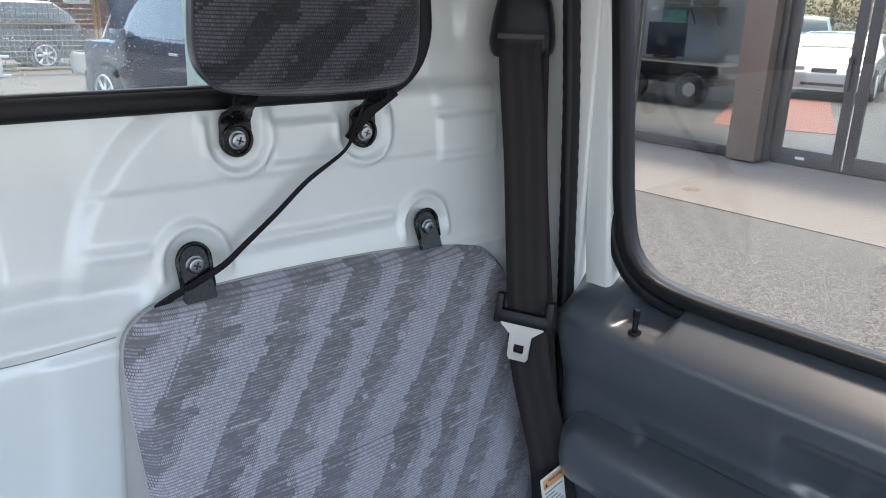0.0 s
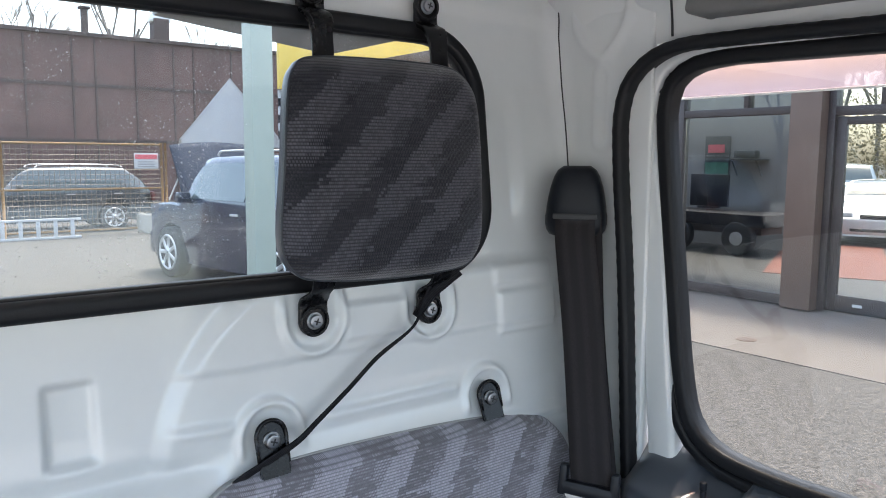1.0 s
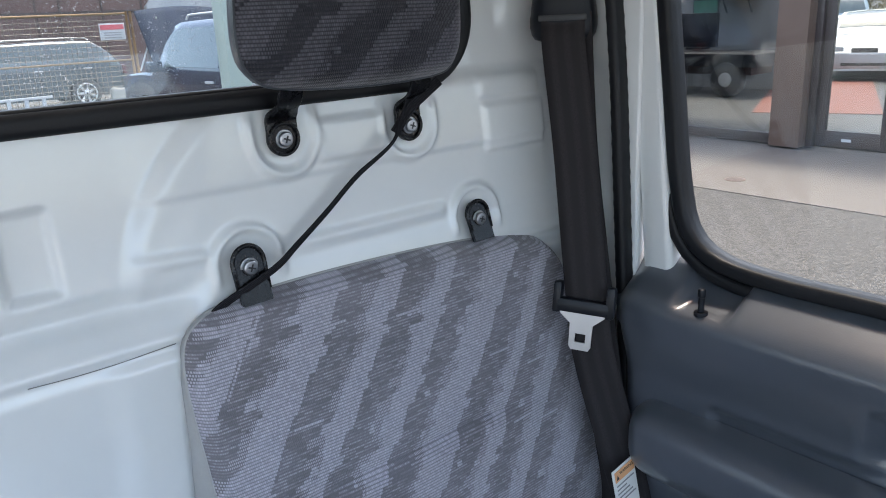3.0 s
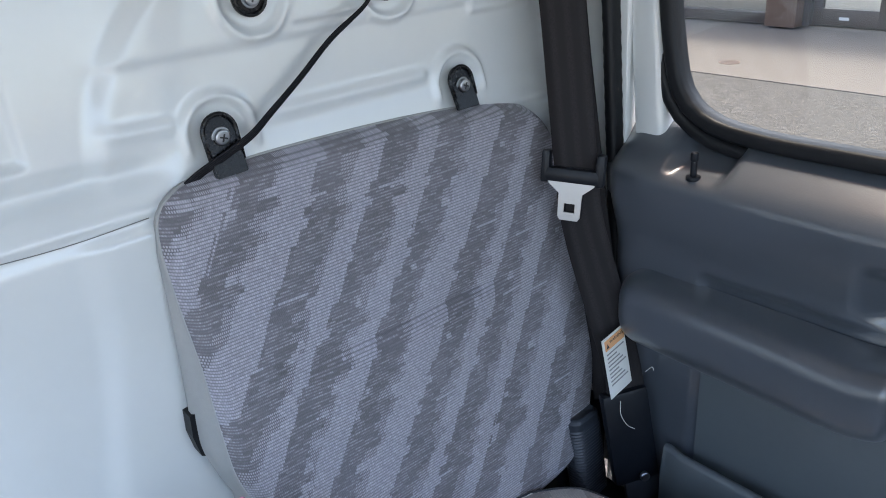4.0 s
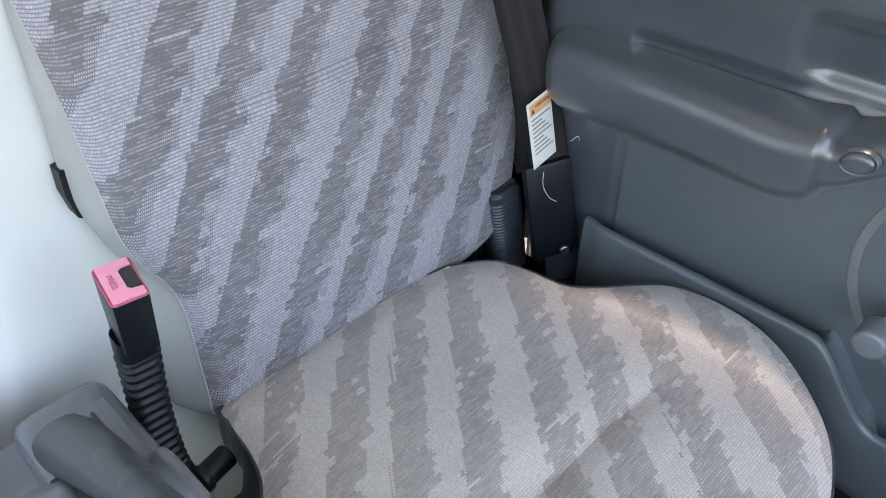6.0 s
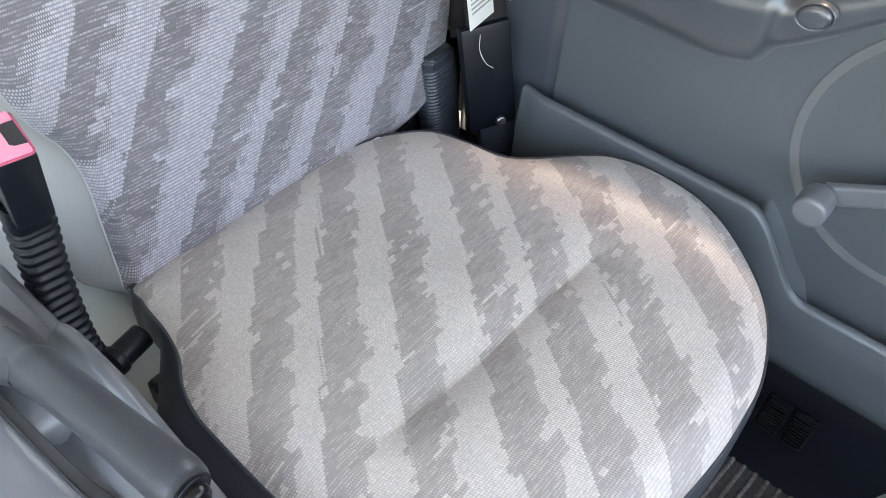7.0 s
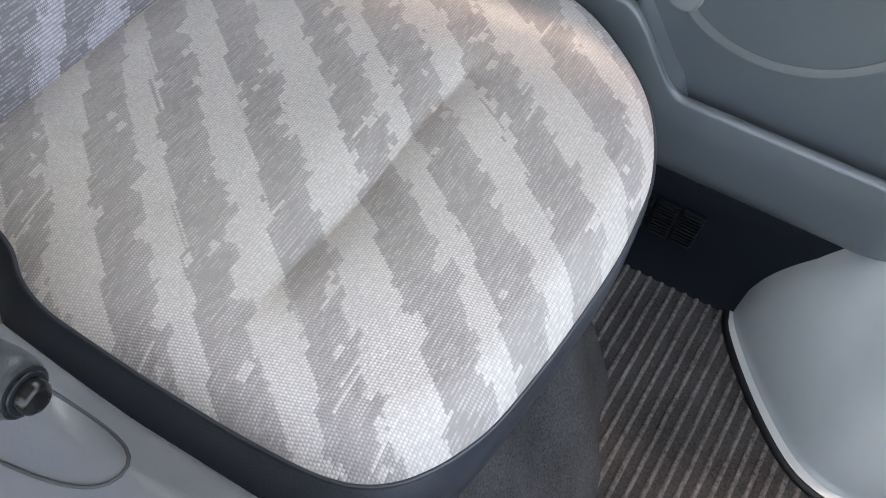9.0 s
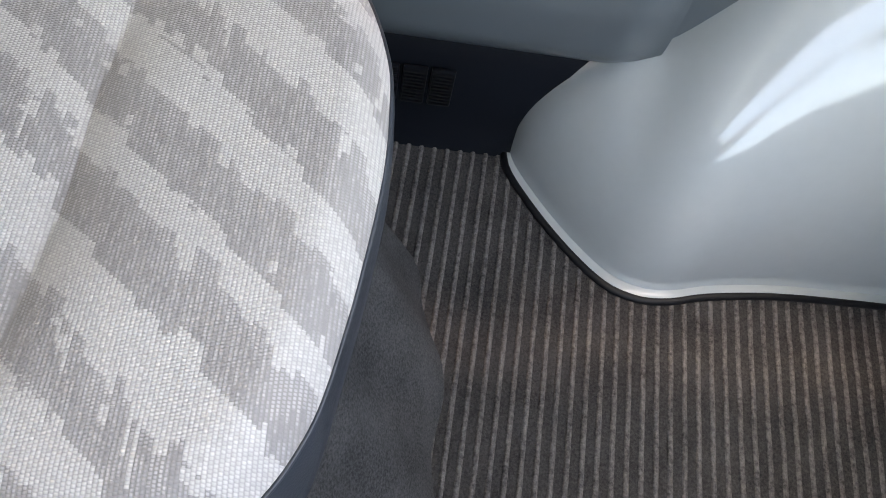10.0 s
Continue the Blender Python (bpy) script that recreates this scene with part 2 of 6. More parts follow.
M_BELT = ribbed_cloth("grey_webbing", (0.026, 0.0235, 0.0245), (0.034, 0.031, 0.032), 0.0157, 0.06)
M_STRAP = ribbed_cloth("black_webbing", (0.012, 0.012, 0.014), (0.03, 0.03, 0.034), 0.002, 0.5)
M_PINK = plain("pink_plastic", (0.80, 0.30, 0.42), 0.35, vary=0.06)
M_RED = plain("dark_red_print", (0.45, 0.08, 0.14), 0.5, vary=0.1)
M_PAPER = plain("white_label_cloth", (0.80, 0.80, 0.76), 0.7, vary=0.04)
M_ORANGE = plain("orange_print", (0.80, 0.42, 0.20), 0.7, vary=0.05)
M_INK = plain("grey_print", (0.28, 0.28, 0.28), 0.7)
M_FELT = fuzzy("grey_felt_carpet", (0.035, 0.037, 0.040), (0.115, 0.118, 0.122))
M_MAT = fuzzy("charcoal_ribbed_carpet", (0.029, 0.029, 0.030), (0.088, 0.086, 0.086), 420.0, 0.9, 0.004)
M_RIB = fuzzy("worn_carpet_rib", (0.055, 0.053, 0.053), (0.205, 0.197, 0.192), 210.0, 0.9, 0.004)
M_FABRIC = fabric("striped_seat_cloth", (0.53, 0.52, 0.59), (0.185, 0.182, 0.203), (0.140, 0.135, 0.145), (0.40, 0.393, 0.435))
# same cloth as the backrest, with the cushion's stronger light put into its colours
M_LITCLOTH = fabric("lit_striped_seat_cloth", (0.690, 0.652, 0.622), (0.405, 0.381, 0.360), (0.300, 0.277, 0.266), (0.555, 0.517, 0.500), period=0.235, slant=0.90, origin=-0.34, widths=(0.034, 0.044, 0.027), pitch=0.0024, rows=14, tick=0.0019, column=0.6, even=0.25, soft=1.0)
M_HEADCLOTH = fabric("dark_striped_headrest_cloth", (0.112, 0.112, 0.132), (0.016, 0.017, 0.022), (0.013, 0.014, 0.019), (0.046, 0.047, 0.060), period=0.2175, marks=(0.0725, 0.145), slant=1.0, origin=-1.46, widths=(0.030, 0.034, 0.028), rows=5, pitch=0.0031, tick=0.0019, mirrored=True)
M_REARGLASS = glass_sheet("dusty_rear_glass", (0.94, 0.97, 0.96), 1.0)
M_DOORGLASS = glass_sheet("clear_door_glass", (0.96, 0.98, 0.97))
M_VISOR = translucent("smoky_mauve_acrylic", (0.56, 0.37, 0.29), (0.42, 0.33, 0.37))
M_SUNEDGE = plain("sun_glint_white", (0.9, 0.9, 0.9), 0.3)
M_GREYGRIP = plain("grey_grip_plastic", (0.16, 0.16, 0.155), 0.5, vary=0.06, grain=0.2)
M_SEALER = plain("dark_joint_sealer", (0.03, 0.032, 0.034), 0.6)
M_DUSTY = plain("dusty_white_enamel", (0.62, 0.66, 0.62), 0.4, vary=0.08, dirt=(0.30, 0.28, 0.24))

M_ASPHALT = speckled("grey_asphalt", (0.010, 0.0095, 0.009), (0.072, 0.067, 0.063), 70.0, (0.036, 0.034, 0.032), amount=0.4, dist=0.008)
M_CONCRETE = speckled("pale_concrete", (0.070, 0.061, 0.055), (0.102, 0.089, 0.081), 160.0, (0.066, 0.058, 0.052), amount=0.3, dist=0.004)
M_BOUNCE = speckled("pale_bounce_ground", (0.20, 0.195, 0.19), (0.36, 0.355, 0.345), 60.0, (0.22, 0.215, 0.21), amount=0.4, dist=0.01)
M_DARKBROWN = plain("dark_bronze_frame", (0.045, 0.033, 0.032), 0.4, vary=0.12, scale=3)
M_BROWN = plain("brown_painted_metal", (0.115, 0.072, 0.055), 0.45, vary=0.12, scale=3)
M_BROWNWALL = plain("weathered_brown_cladding", (0.100, 0.054, 0.047), 0.75, vary=0.4, scale=1.1, dirt=(0.08, 0.052, 0.047))
M_SEAM = plain("dark_brown_seam", (0.050, 0.034, 0.030), 0.8, vary=0.3, scale=2)
M_SHOPGLASS = glass_sheet("shop_glass", (0.80, 0.82, 0.82), 0.0, 0.0, 1.45)
M_POST = plain("pale_green_painted_post", (0.30, 0.35, 0.31), 0.5, vary=0.05, scale=3)
M_YELLOW = plain("yellow_sign_board", (0.72, 0.50, 0.10), 0.5, vary=0.06, scale=2)
M_WHITE = plain("white_sheet", (0.50, 0.505, 0.51), 0.6, vary=0.05, scale=2)
M_TENT = plain("white_tent_fabric", (0.42, 0.43, 0.44), 0.7, vary=0.06, scale=1.5)
M_BLACKCHK = plain("black_paint", (0.012, 0.012, 0.015), 0.6, spec=0.2)
M_FENCE = plain("galvanised_wire", (0.14, 0.115, 0.09), 0.5, vary=0.15, scale=6)
M_FENCEPOST = plain("yellow_fence_post", (0.27, 0.155, 0.06), 0.5, vary=0.12, scale=5)
M_ALU = plain("ladder_aluminium", (0.42, 0.425, 0.43), 0.4, vary=0.05)
M_SIGNRED = plain("red_sign_band", (0.62, 0.12, 0.14), 0.5)
M_TYRE = plain("tyre_rubber", (0.022, 0.022, 0.023), 0.7, vary=0.2, scale=30)
M_RIM = plain("alloy_rim", (0.55, 0.56, 0.57), 0.35, metal=0.6, vary=0.1, scale=20)
M_CARGLASS = plain("dark_car_glass", (0.05, 0.072, 0.08), 0.06, vary=0.2, coat=0.5)
M_LAMP = plain("clear_headlamp", (0.42, 0.43, 0.44), 0.12, coat=0.7)
M_BARK = plain("grey_bark", (0.17, 0.155, 0.14), 0.9, vary=0.3, scale=10)
M_LEAF = plain("yellow_green_foliage", (0.14, 0.115, 0.045), 0.7, vary=0.4, scale=2)
# shop wall and floor colours are darkened in place of the room's shade
M_SHOPWALL = plain("shaded_shop_wall", (0.21, 0.205, 0.195), 0.7, vary=0.05, scale=2)
M_SHOPFLOOR = plain("shaded_shop_floor", (0.030, 0.029, 0.029), 0.5, vary=0.15, scale=2)
M_POSTER = plain("dark_poster", (0.05, 0.06, 0.06), 0.5, vary=0.5, scale=8)
M_TEAL = plain("green_poster_print", (0.05, 0.16, 0.11), 0.5, vary=0.3, scale=8)
M_ORANGEFLOOR = plain("orange_reflection_tone", (0.13, 0.034, 0.020), 0.6, vary=0.1, scale=2)
M_CREAM = plain("cream_plastic", (0.36, 0.33, 0.28), 0.6, vary=0.12, scale=4, dirt=(0.3, 0.27, 0.22))


def car_paint(name, color):
    return plain(name, color, 0.22, vary=0.05, scale=2, coat=0.8)


# ---------------------------------------------------------------- mesh helpers
def mesh_part(name, verts, faces, mat, parent=None, label="", smooth=True, uvs=None):
    me = bpy.data.meshes.new(name)
    me.from_pydata([tuple(v) for v in verts], [], [tuple(f) for f in faces])
    me.validate()
    if uvs is not None:
        layer = me.uv_layers.new(name="UVMap")
        idx = np.empty(len(me.loops), dtype=np.int32)
        me.loops.foreach_get("vertex_index", idx)
        layer.data.foreach_set("uv", np.asarray(uvs, dtype=np.float32)[idx].ravel())
    if smooth:
        me.polygons.foreach_set("use_smooth", [True] * len(me.polygons))
    me.materials.append(mat)
    me.update()
    ob = new(name, me)
    if parent is not None:
        ob.parent = parent
    if label:
        tagged(ob, label)
    return ob


def part(name, bm, mat, parent=None, label="", smooth=False):
    """Links a bmesh as one mesh object under a thing or part."""
    bmesh.ops.recalc_face_normals(bm, faces=bm.faces)
    me = bpy.data.meshes.new(name)
    bm.to_mesh(me)
    bm.free()
    if smooth:
        me.polygons.foreach_set("use_smooth", [True] * len(me.polygons))
        me.set_sharp_from_angle(angle=radians(40))
    me.materials.append(mat)
    ob = new(name, me)
    if parent is not None:
        ob.parent = parent
    if label:
        tagged(ob, label)
    return ob


def thing(name, label, category, at=(0, 0, 0), group="", kind=""):
    ob = new(name)
    ob.location = at
    ob.empty_display_size = 0.05
    return tagged(ob, label, category, group, kind)


def grid_faces(n, m, wrap_n=False, wrap_m=False, flip=False):
    out = []
    for i in range(n if wrap_n else n - 1):
        for j in range(m if wrap_m else m - 1):
            a, b = i * m + j, i * m + (j + 1) % m
            c, d = ((i + 1) % n) * m + (j + 1) % m, ((i + 1) % n) * m + j
            out.append((a, d, c, b) if flip else (a, b, c, d))
    return out


def box_bm(size, at=(0, 0, 0), bevel=0.0, rot=None, segments=2):
    bm = bmesh.new()
    bmesh.ops.create_cube(bm, size=1.0)
    bmesh.ops.scale(bm, vec=size, verts=bm.verts)
    if bevel:
        bmesh.ops.bevel(bm, geom=list(bm.edges), offset=bevel, segments=segments, affect="EDGES", profile=0.6)
    if rot is not None:
        bmesh.ops.transform(bm, matrix=rot, verts=bm.verts)
    bmesh.ops.translate(bm, vec=at, verts=bm.verts)
    return bm


def box(name, size, at, mat, parent=None, bevel=0.0, label="", rot=None, segments=2):
    return part(name, box_bm(size, at, bevel, rot, segments), mat, parent, label, smooth=bevel > 0)


def disc(name, radius, depth, m, mat, parent=None, bevel=0.0, seg=32, label="", radius2=None):
    """A round piece along its own z, set by the pose m."""
    bm = bmesh.new()
    bmesh.ops.create_cone(bm, cap_ends=True, segments=seg, radius1=radius, radius2=radius if radius2 is None else radius2, depth=depth)
    if bevel:
        rim = [e for e in bm.edges if abs(e.verts[0].co.z - e.verts[1].co.z) < 1e-6]
        bmesh.ops.bevel(bm, geom=rim, offset=bevel, segments=3, affect="EDGES", profile=0.6)
    bmesh.ops.transform(bm, matrix=m, verts=bm.verts)
    return part(name, bm, mat, parent, label, smooth=True)


def smooth_path(points, n):
    """n points evenly along a Catmull-Rom curve through the points."""
    p = [Vector(q) for q in points]
    p = [p[0] * 2 - p[1], *p, p[-1] * 2 - p[-2]]
    fine = []
    for i in range(1, len(p) - 2):
        for k in range(24):
            t = k / 24
            a, b, c, d = p[i - 1], p[i], p[i + 1], p[i + 2]
            fine.append(0.5 * (2 * b + (c - a) * t + (2 * a - 5 * b + 4 * c - d) * t * t + (3 * b - a - 3 * c + d) * t ** 3))
    fine.append(p[-2])
    run = [0.0]
    for a, b in zip(fine, fine[1:]):
        run.append(run[-1] + (b - a).length)
    out, j = [], 0
    for i in range(n):
        want = run[-1] * i / (n - 1)
        while j < len(fine) - 2 and run[j + 1] < want:
            j += 1
        gap = run[j + 1] - run[j]
        out.append(fine[j].lerp(fine[j + 1], (want - run[j]) / gap if gap else 0))
    return out


def sweep(name, path, section, mat, parent=None, label="", up=(0, 0, 1), closed=False, scale=None, cap=True):
    """Carries a closed 2D section (side, up) along a path of points."""
    n, m = len(path), len(section)
    verts, up = [], Vector(up)
    for i, p in enumerate(path):
        if closed:
            t = (path[(i + 1) % n] - path[i - 1]).normalized()
        else:
            t = (path[min(i + 1, n - 1)] - path[max(i - 1, 0)]).normalized()
        side = t.cross(up)
        side = side.normalized() if side.length > 1e-5 else Vector((1, 0, 0))
        high = side.cross(t)
        k = scale[i] if scale else 1.0
        for a, b in section:
            verts.append(p + side * a * k + high * b * k)
    faces = grid_faces(n, m, closed, True)
    if cap and not closed:
        faces += [tuple(range(m)), tuple(range((n - 1) * m, n * m))[::-1]]
    return mesh_part(name, verts, faces, mat, parent, label)


def ring_section(r, n=12, squash=1.0):
    return [(r * math.cos(2 * math.pi * i / n), squash * r * math.sin(2 * math.pi * i / n)) for i in range(n)]


def block_section(w, h, r=0.25, n=4):
    """A rounded rectangle w wide and h high."""
    r = min(w, h) * r
    out = []
    for cx, cy, a in ((w / 2 - r, h / 2 - r, 0), (-w / 2 + r, h / 2 - r, 90), (-w / 2 + r, -h / 2 + r, 180), (w / 2 - r, -h / 2 + r, 270)):
        for i in range(n + 1):
            q = radians(a + 90 * i / n)
            out.append((cx + r * math.cos(q), cy + r * math.sin(q)))
    return out


def ribbon(name, centres, sides, width, thick, mat, parent=None, label="", n=60):
    """A flat band through the centres; sides are the directions of its width."""
    c, s = smooth_path(centres, n), []
    for i in range(n):
        k = i / (n - 1) * (len(sides) - 1)
        j = min(int(k), len(sides) - 2)
        s.append(Vector(sides[j]).lerp(Vector(sides[j + 1]), k - j).normalized())
    verts, uvs, run = [], [], 0.0
    for i in range(n):
        t = (c[min(i + 1, n - 1)] - c[max(i - 1, 0)]).normalized()
        side = (s[i] - t * s[i].dot(t)).normalized()
        nor = side.cross(t)
        run += (c[i] - c[i - 1]).length if i else 0
        for a, b in ((-0.5, -0.5), (-0.25, -0.62), (0, -0.5), (0.25, -0.62), (0.5, -0.5), (0.5, 0.5), (0, 0.5), (-0.5, 0.5)):
            verts.append(c[i] + side * a * width + nor * b * thick)
            uvs.append((run, a * width))
    faces = grid_faces(n, 8, False, True) + [tuple(range(8)), tuple(range((n - 1) * 8, n * 8))[::-1]]
    return mesh_part(name, verts, faces, mat, parent, label, uvs=uvs)


def rounded_outline(corners, n):
    """n points round a closed smooth outline through 2D corner points."""
    p = [Vector((*c, 0)) for c in corners]
    k = len(p)
    fine = []
    for i in range(k):
        a, b, c, d = p[i - 1], p[i], p[(i + 1) % k], p[(i + 2) % k]
        for j in range(20):
            t = j / 20
            fine.append(0.5 * (2 * b + (c - a) * t + (2 * a - 5 * b + 4 * c - d) * t * t + (3 * b - a - 3 * c + d) * t ** 3))
    run = [0.0]
    for i in range(len(fine)):
        run.append(run[-1] + (fine[(i + 1) % len(fine)] - fine[i]).length)
    out, j = [], 0
    for i in range(n):
        want = run[-1] * i / n
        while run[j + 1] < want:
            j += 1
        q = fine[j].lerp(fine[(j + 1) % len(fine)], (want - run[j]) / max(run[j + 1] - run[j], 1e-9))
        out.append((q.x, q.y))
    return out


def rounded_rect(x0, y0, x1, y1, r, n=10):
    out = []
    for cx, cy, a in ((x1 - r, y1 - r, 0), (x0 + r, y1 - r, 90), (x0 + r, y0 + r, 180), (x1 - r, y0 + r, 270)):
        for i in range(n + 1):
            q = radians(a + 90 * i / n)
            out.append((cx + r * math.cos(q), cy + r * math.sin(q)))
    return out


def pad(name, outline, place, crown, mat, parent=None, label="", rings=44, centre=None, shift=0.0):
    """A stuffed face inside a 2D outline; place(a, b, h) sets a point, crown(a, b, r) its height, r running from 0 to 1 at the rim."""
    n = len(outline)
    cx = sum(p[0] for p in outline) / n if centre is None else centre[0]
    cy = sum(p[1] for p in outline) / n if centre is None else centre[1]
    verts, uvs = [], []
    for i in range(rings):
        r = 1 - (1 - (i + 0.15) / (rings - 0.85)) ** 1.7
        r = min(r, 1.0)
        for a, b in outline:
            x, y = cx + (a - cx) * r, cy + (b - cy) * r
            verts.append(place(x, y, crown(x, y, r)))
            uvs.append((x + shift, y))
    return mesh_part(name, verts, grid_faces(rings, n, False, True) + [tuple(range(n))[::-1]], mat, parent, label, uvs=uvs)


def skirt(name, loops, mat, parent=None, label="", closed_end=False):
    """A band through closed loops of points."""
    n = len(loops[0])
    verts = [p for loop in loops for p in loop]
    faces = grid_faces(len(loops), n, False, True)
    if closed_end:
        faces.append(tuple(range((len(loops) - 1) * n, len(loops) * n)))
    return mesh_part(name, verts, faces, mat, parent, label)


def lettering(name, text, size, m, mat, parent):
    cu = bpy.data.curves.new(name, "FONT")
    cu.body, cu.size, cu.align_x, cu.align_y, cu.extrude = text, size, "CENTER", "CENTER", 0.0001
    cu.materials.append(mat)
    ob = new(name, cu)
    ob.parent = parent
    ob.matrix_local = m
    return ob


def sstep(x, lo, hi):
    t = min(max((x - lo) / (hi - lo), 0.0), 1.0)
    return t * t * (3 - 2 * t)


def bump1(d, w):
    return math.exp(-(d / w) ** 2)


# ---------------------------------------------------------------- the cab: rear wall, pillar, roof, floor
FLOOR = 0.63


def wall_y(z):
    """Depth of the rear wall at a height: it leans back, and stands forward below a ledge."""
    y = 0.73 + 0.12 * (z - 1.44)
    low = 0.712 + 0.02 * (z - 1.39)
    k = 1 - sstep(z, 1.388, 1.436)
    return y * (1 - k) + low * k


def pressing(x, z):
    """Depth of the pressed ribs and dishes of the rear wall, towards the seat."""
    e = 0.0
    for cx, cz in ((0.253, 1.545), (0.396, 1.540)):
        d = math.hypot(x - cx, z - cz)
        if z < cz + 0.004:
            e += 0.0050 * bump1(d - 0.033, 0.0045)
        elif z < cz + 0.03:
            e += 0.0050 * bump1(abs(x - cx) - 0.033, 0.0045) * (1 - sstep(z, cz + 0.012, cz + 0.03))
    for cx, cz in ((0.200, 1.440), (0.473, 1.430)):
        d = math.hypot(x - cx, z - cz)
        if z > cz - 0.004:
            e += 0.0055 * bump1(d - 0.032, 0.0045)
        elif z > cz - 0.03:
            e += 0.0055 * bump1(abs(x - cx) - 0.032, 0.0045) * sstep(z, cz - 0.022, cz - 0.006)
    # raised pads
    for x0, x1, z0, z1, h in ((0.288, 0.362, 1.519, 1.556, 0.004), (0.500, 0.592, 1.497, 1.548, 0.004), (0.495, 0.588, 1.556, 1.580, 0.003)):
        e += h * sstep(x, x0 - 0.005, x0 + 0.005) * (1 - sstep(x, x1 - 0.005, x1 + 0.005)) * sstep(z, z0 - 0.004, z0 + 0.004) * (1 - sstep(z, z1 - 0.004, z1 + 0.004))
    # big arch of the seat field
    d = math.hypot(x - 0.30, z - 1.40)
    if x < 0.30:
        e += 0.006 * (1 - sstep(d, 0.198, 0.219)) * sstep(z, 1.40, 1.43)
    else:
        e += 0.006 * sstep(z, 1.40, 1.43) * (1 - sstep(z, 1.576, 1.592))
    # creases across
    e += 0.0026 * sstep(z, 1.503, 1.512) * (1 - sstep(z, 1.57, 1.585)) * sstep(x, 0.10, 0.13)
    e += 0.0035 * bump1(z - (1.458 - 0.05 * (x - 0.10)), 0.006) * sstep(x, 0.095, 0.12) * (1 - sstep(x, 0.158, 0.168))
    e += 0.0035 * bump1(z - 1.446, 0.006) * sstep(x, 0.245, 0.27) * (1 - sstep(x, 0.425, 0.437))
    # square dish
    e -= 0.008 * sstep(x, 0.004, 0.013) * (1 - sstep(x, 0.042, 0.051)) * sstep(z, 1.444, 1.453) * (1 - sstep(z, 1.511, 1.521))
    # folds beside the window and of the lower panel
    e += 0.006 * sstep(x, 0.535, 0.56) * sstep(z, 1.60, 1.66) * (1 - sstep(z, 1.74, 1.80))
    e += 0.007 * sstep(z, 1.866, 1.885)
    fold = 0.066 - 0.22 * max(0.0, 1.30 - z)
    e += 0.0040 * sstep(x, fold - 0.014, fold + 0.014) * (1 - sstep(z, 1.375, 1.39))
    e += 0.0035 * sstep(x, -0.055, -0.015) * (1 - sstep(z, 1.375, 1.39))
    # rolled flange at the ledge
    e += 0.004 * bump1(z - 1.396, 0.006)
    e -= 0.010 * bump1(z - 1.424, 0.011) * (1 - sstep(x, 0.12, 0.16))
    return e


def in_window(x, z):
    x0, x1, z0, z1, r = -0.522, 0.486, 1.585, 1.841, 0.07
    if not (x0 < x < x1 and z0 < z < z1):
        return False
    dx, dz = max(x0 + r - x, x - x1 + r, 0), max(z0 + r - z, z - z1 + r, 0)
    return math.hypot(dx, dz) < r


def pillar_pressing(y, z):
    """Depth of the teardrop dish and the long rib pressed into the door pillar."""
    r = math.hypot((y - 0.700) / 0.043, (z - 1.885) / (0.044 if z > 1.885 else 0.058 - 0.35 * abs(y - 0.694)))
    e = 0.0040 * bump1(r - 1.0, 0.16) - 0.002 * (1 - sstep(r, 0.84, 1.0))
    d = math.hypot((y - 0.692) / 0.011, max(0.0, abs(z - 1.768) - 0.038) / 0.011)
    return e + 0.0030 * bump1(d - 1.0, 0.45)


def build_rear_wall():
    xs = [-0.66 + 0.012 * i for i in range(54)] + [-0.018 + 0.00225 * i for i in range(276)]
    zs = [0.88 + 0.01 * i for i in range(46)] + [1.337 + 0.00225 * i for i in range(125)] + [1.620 + 0.0045 * i for i in range(78)]
    cols = len(xs) + 40
    verts = []
    for z in zs:
        by = wall_y(z)
        for x in xs:
            verts.append((x, by - pressing(x, z), z))
        fade = pressing(0.600, z)
        for k in range(1, 11):
            q = radians(9 * k)
            verts.append((0.6012 + 0.031 * math.sin(q), by - fade * (1 - k / 10) - 0.031 * (1 - math.cos(q)), z))
        for k in range(1, 29):
            y = by - 0.031 - (by - 0.031 - 0.622) * k / 28
            verts.append((0.6322 - 0.004 * math.sin(k / 28 * math.pi) - pillar_pressing(y, z), y, z))
        verts.extend([(0.655, 0.628, z), (0.700, 0.640, z)])
    faces = []
    for i in range(len(zs) - 1):
        for j in range(cols - 1):
            if j < len(xs) - 1 and in_window((xs[j] + xs[j + 1]) / 2, (zs[i] + zs[i + 1]) / 2):
                continue
            a = i * cols + j
            faces.append((a, a + 1, a + cols + 1, a + cols))
    wall = mesh_part("wall_rear", verts, faces, M_PAINT)
    tagged(wall, "white enamelled pressed steel rear wall of the cab", "cab wall", kind="structure")
    return wall


wall_rear = build_rear_wall()


def on_wall(x, z, off=0.0):
    return Vector((x, wall_y(z) - pressing(x, z) - off, z))


def gasket_path(outline, off, n):
    pts = []
    for x, z in outline:
        pts.append(Vector((x, 0.73 + 0.12 * (z - 1.44) - off, z)))
    return pts


window_1 = thing("window_1", "fixed rear cab window with dusty glass in a black rubber gasket", "window", (0, 0.76, 1.7), kind="structure")
loop = rounded_rect(-0.524, 1.581, 0.488, 1.845, 0.072, 12)
sweep("gasket", [p - window_1.location for p in gasket_path(loop, 0.004, 0)], block_section(0.019, 0.020, 0.35), M_RUBBER, window_1, "black rubber window gasket", up=(0, 1, 0), closed=True)
inner = rounded_rect(-0.516, 1.589, 0.480, 1.837, 0.066, 12)
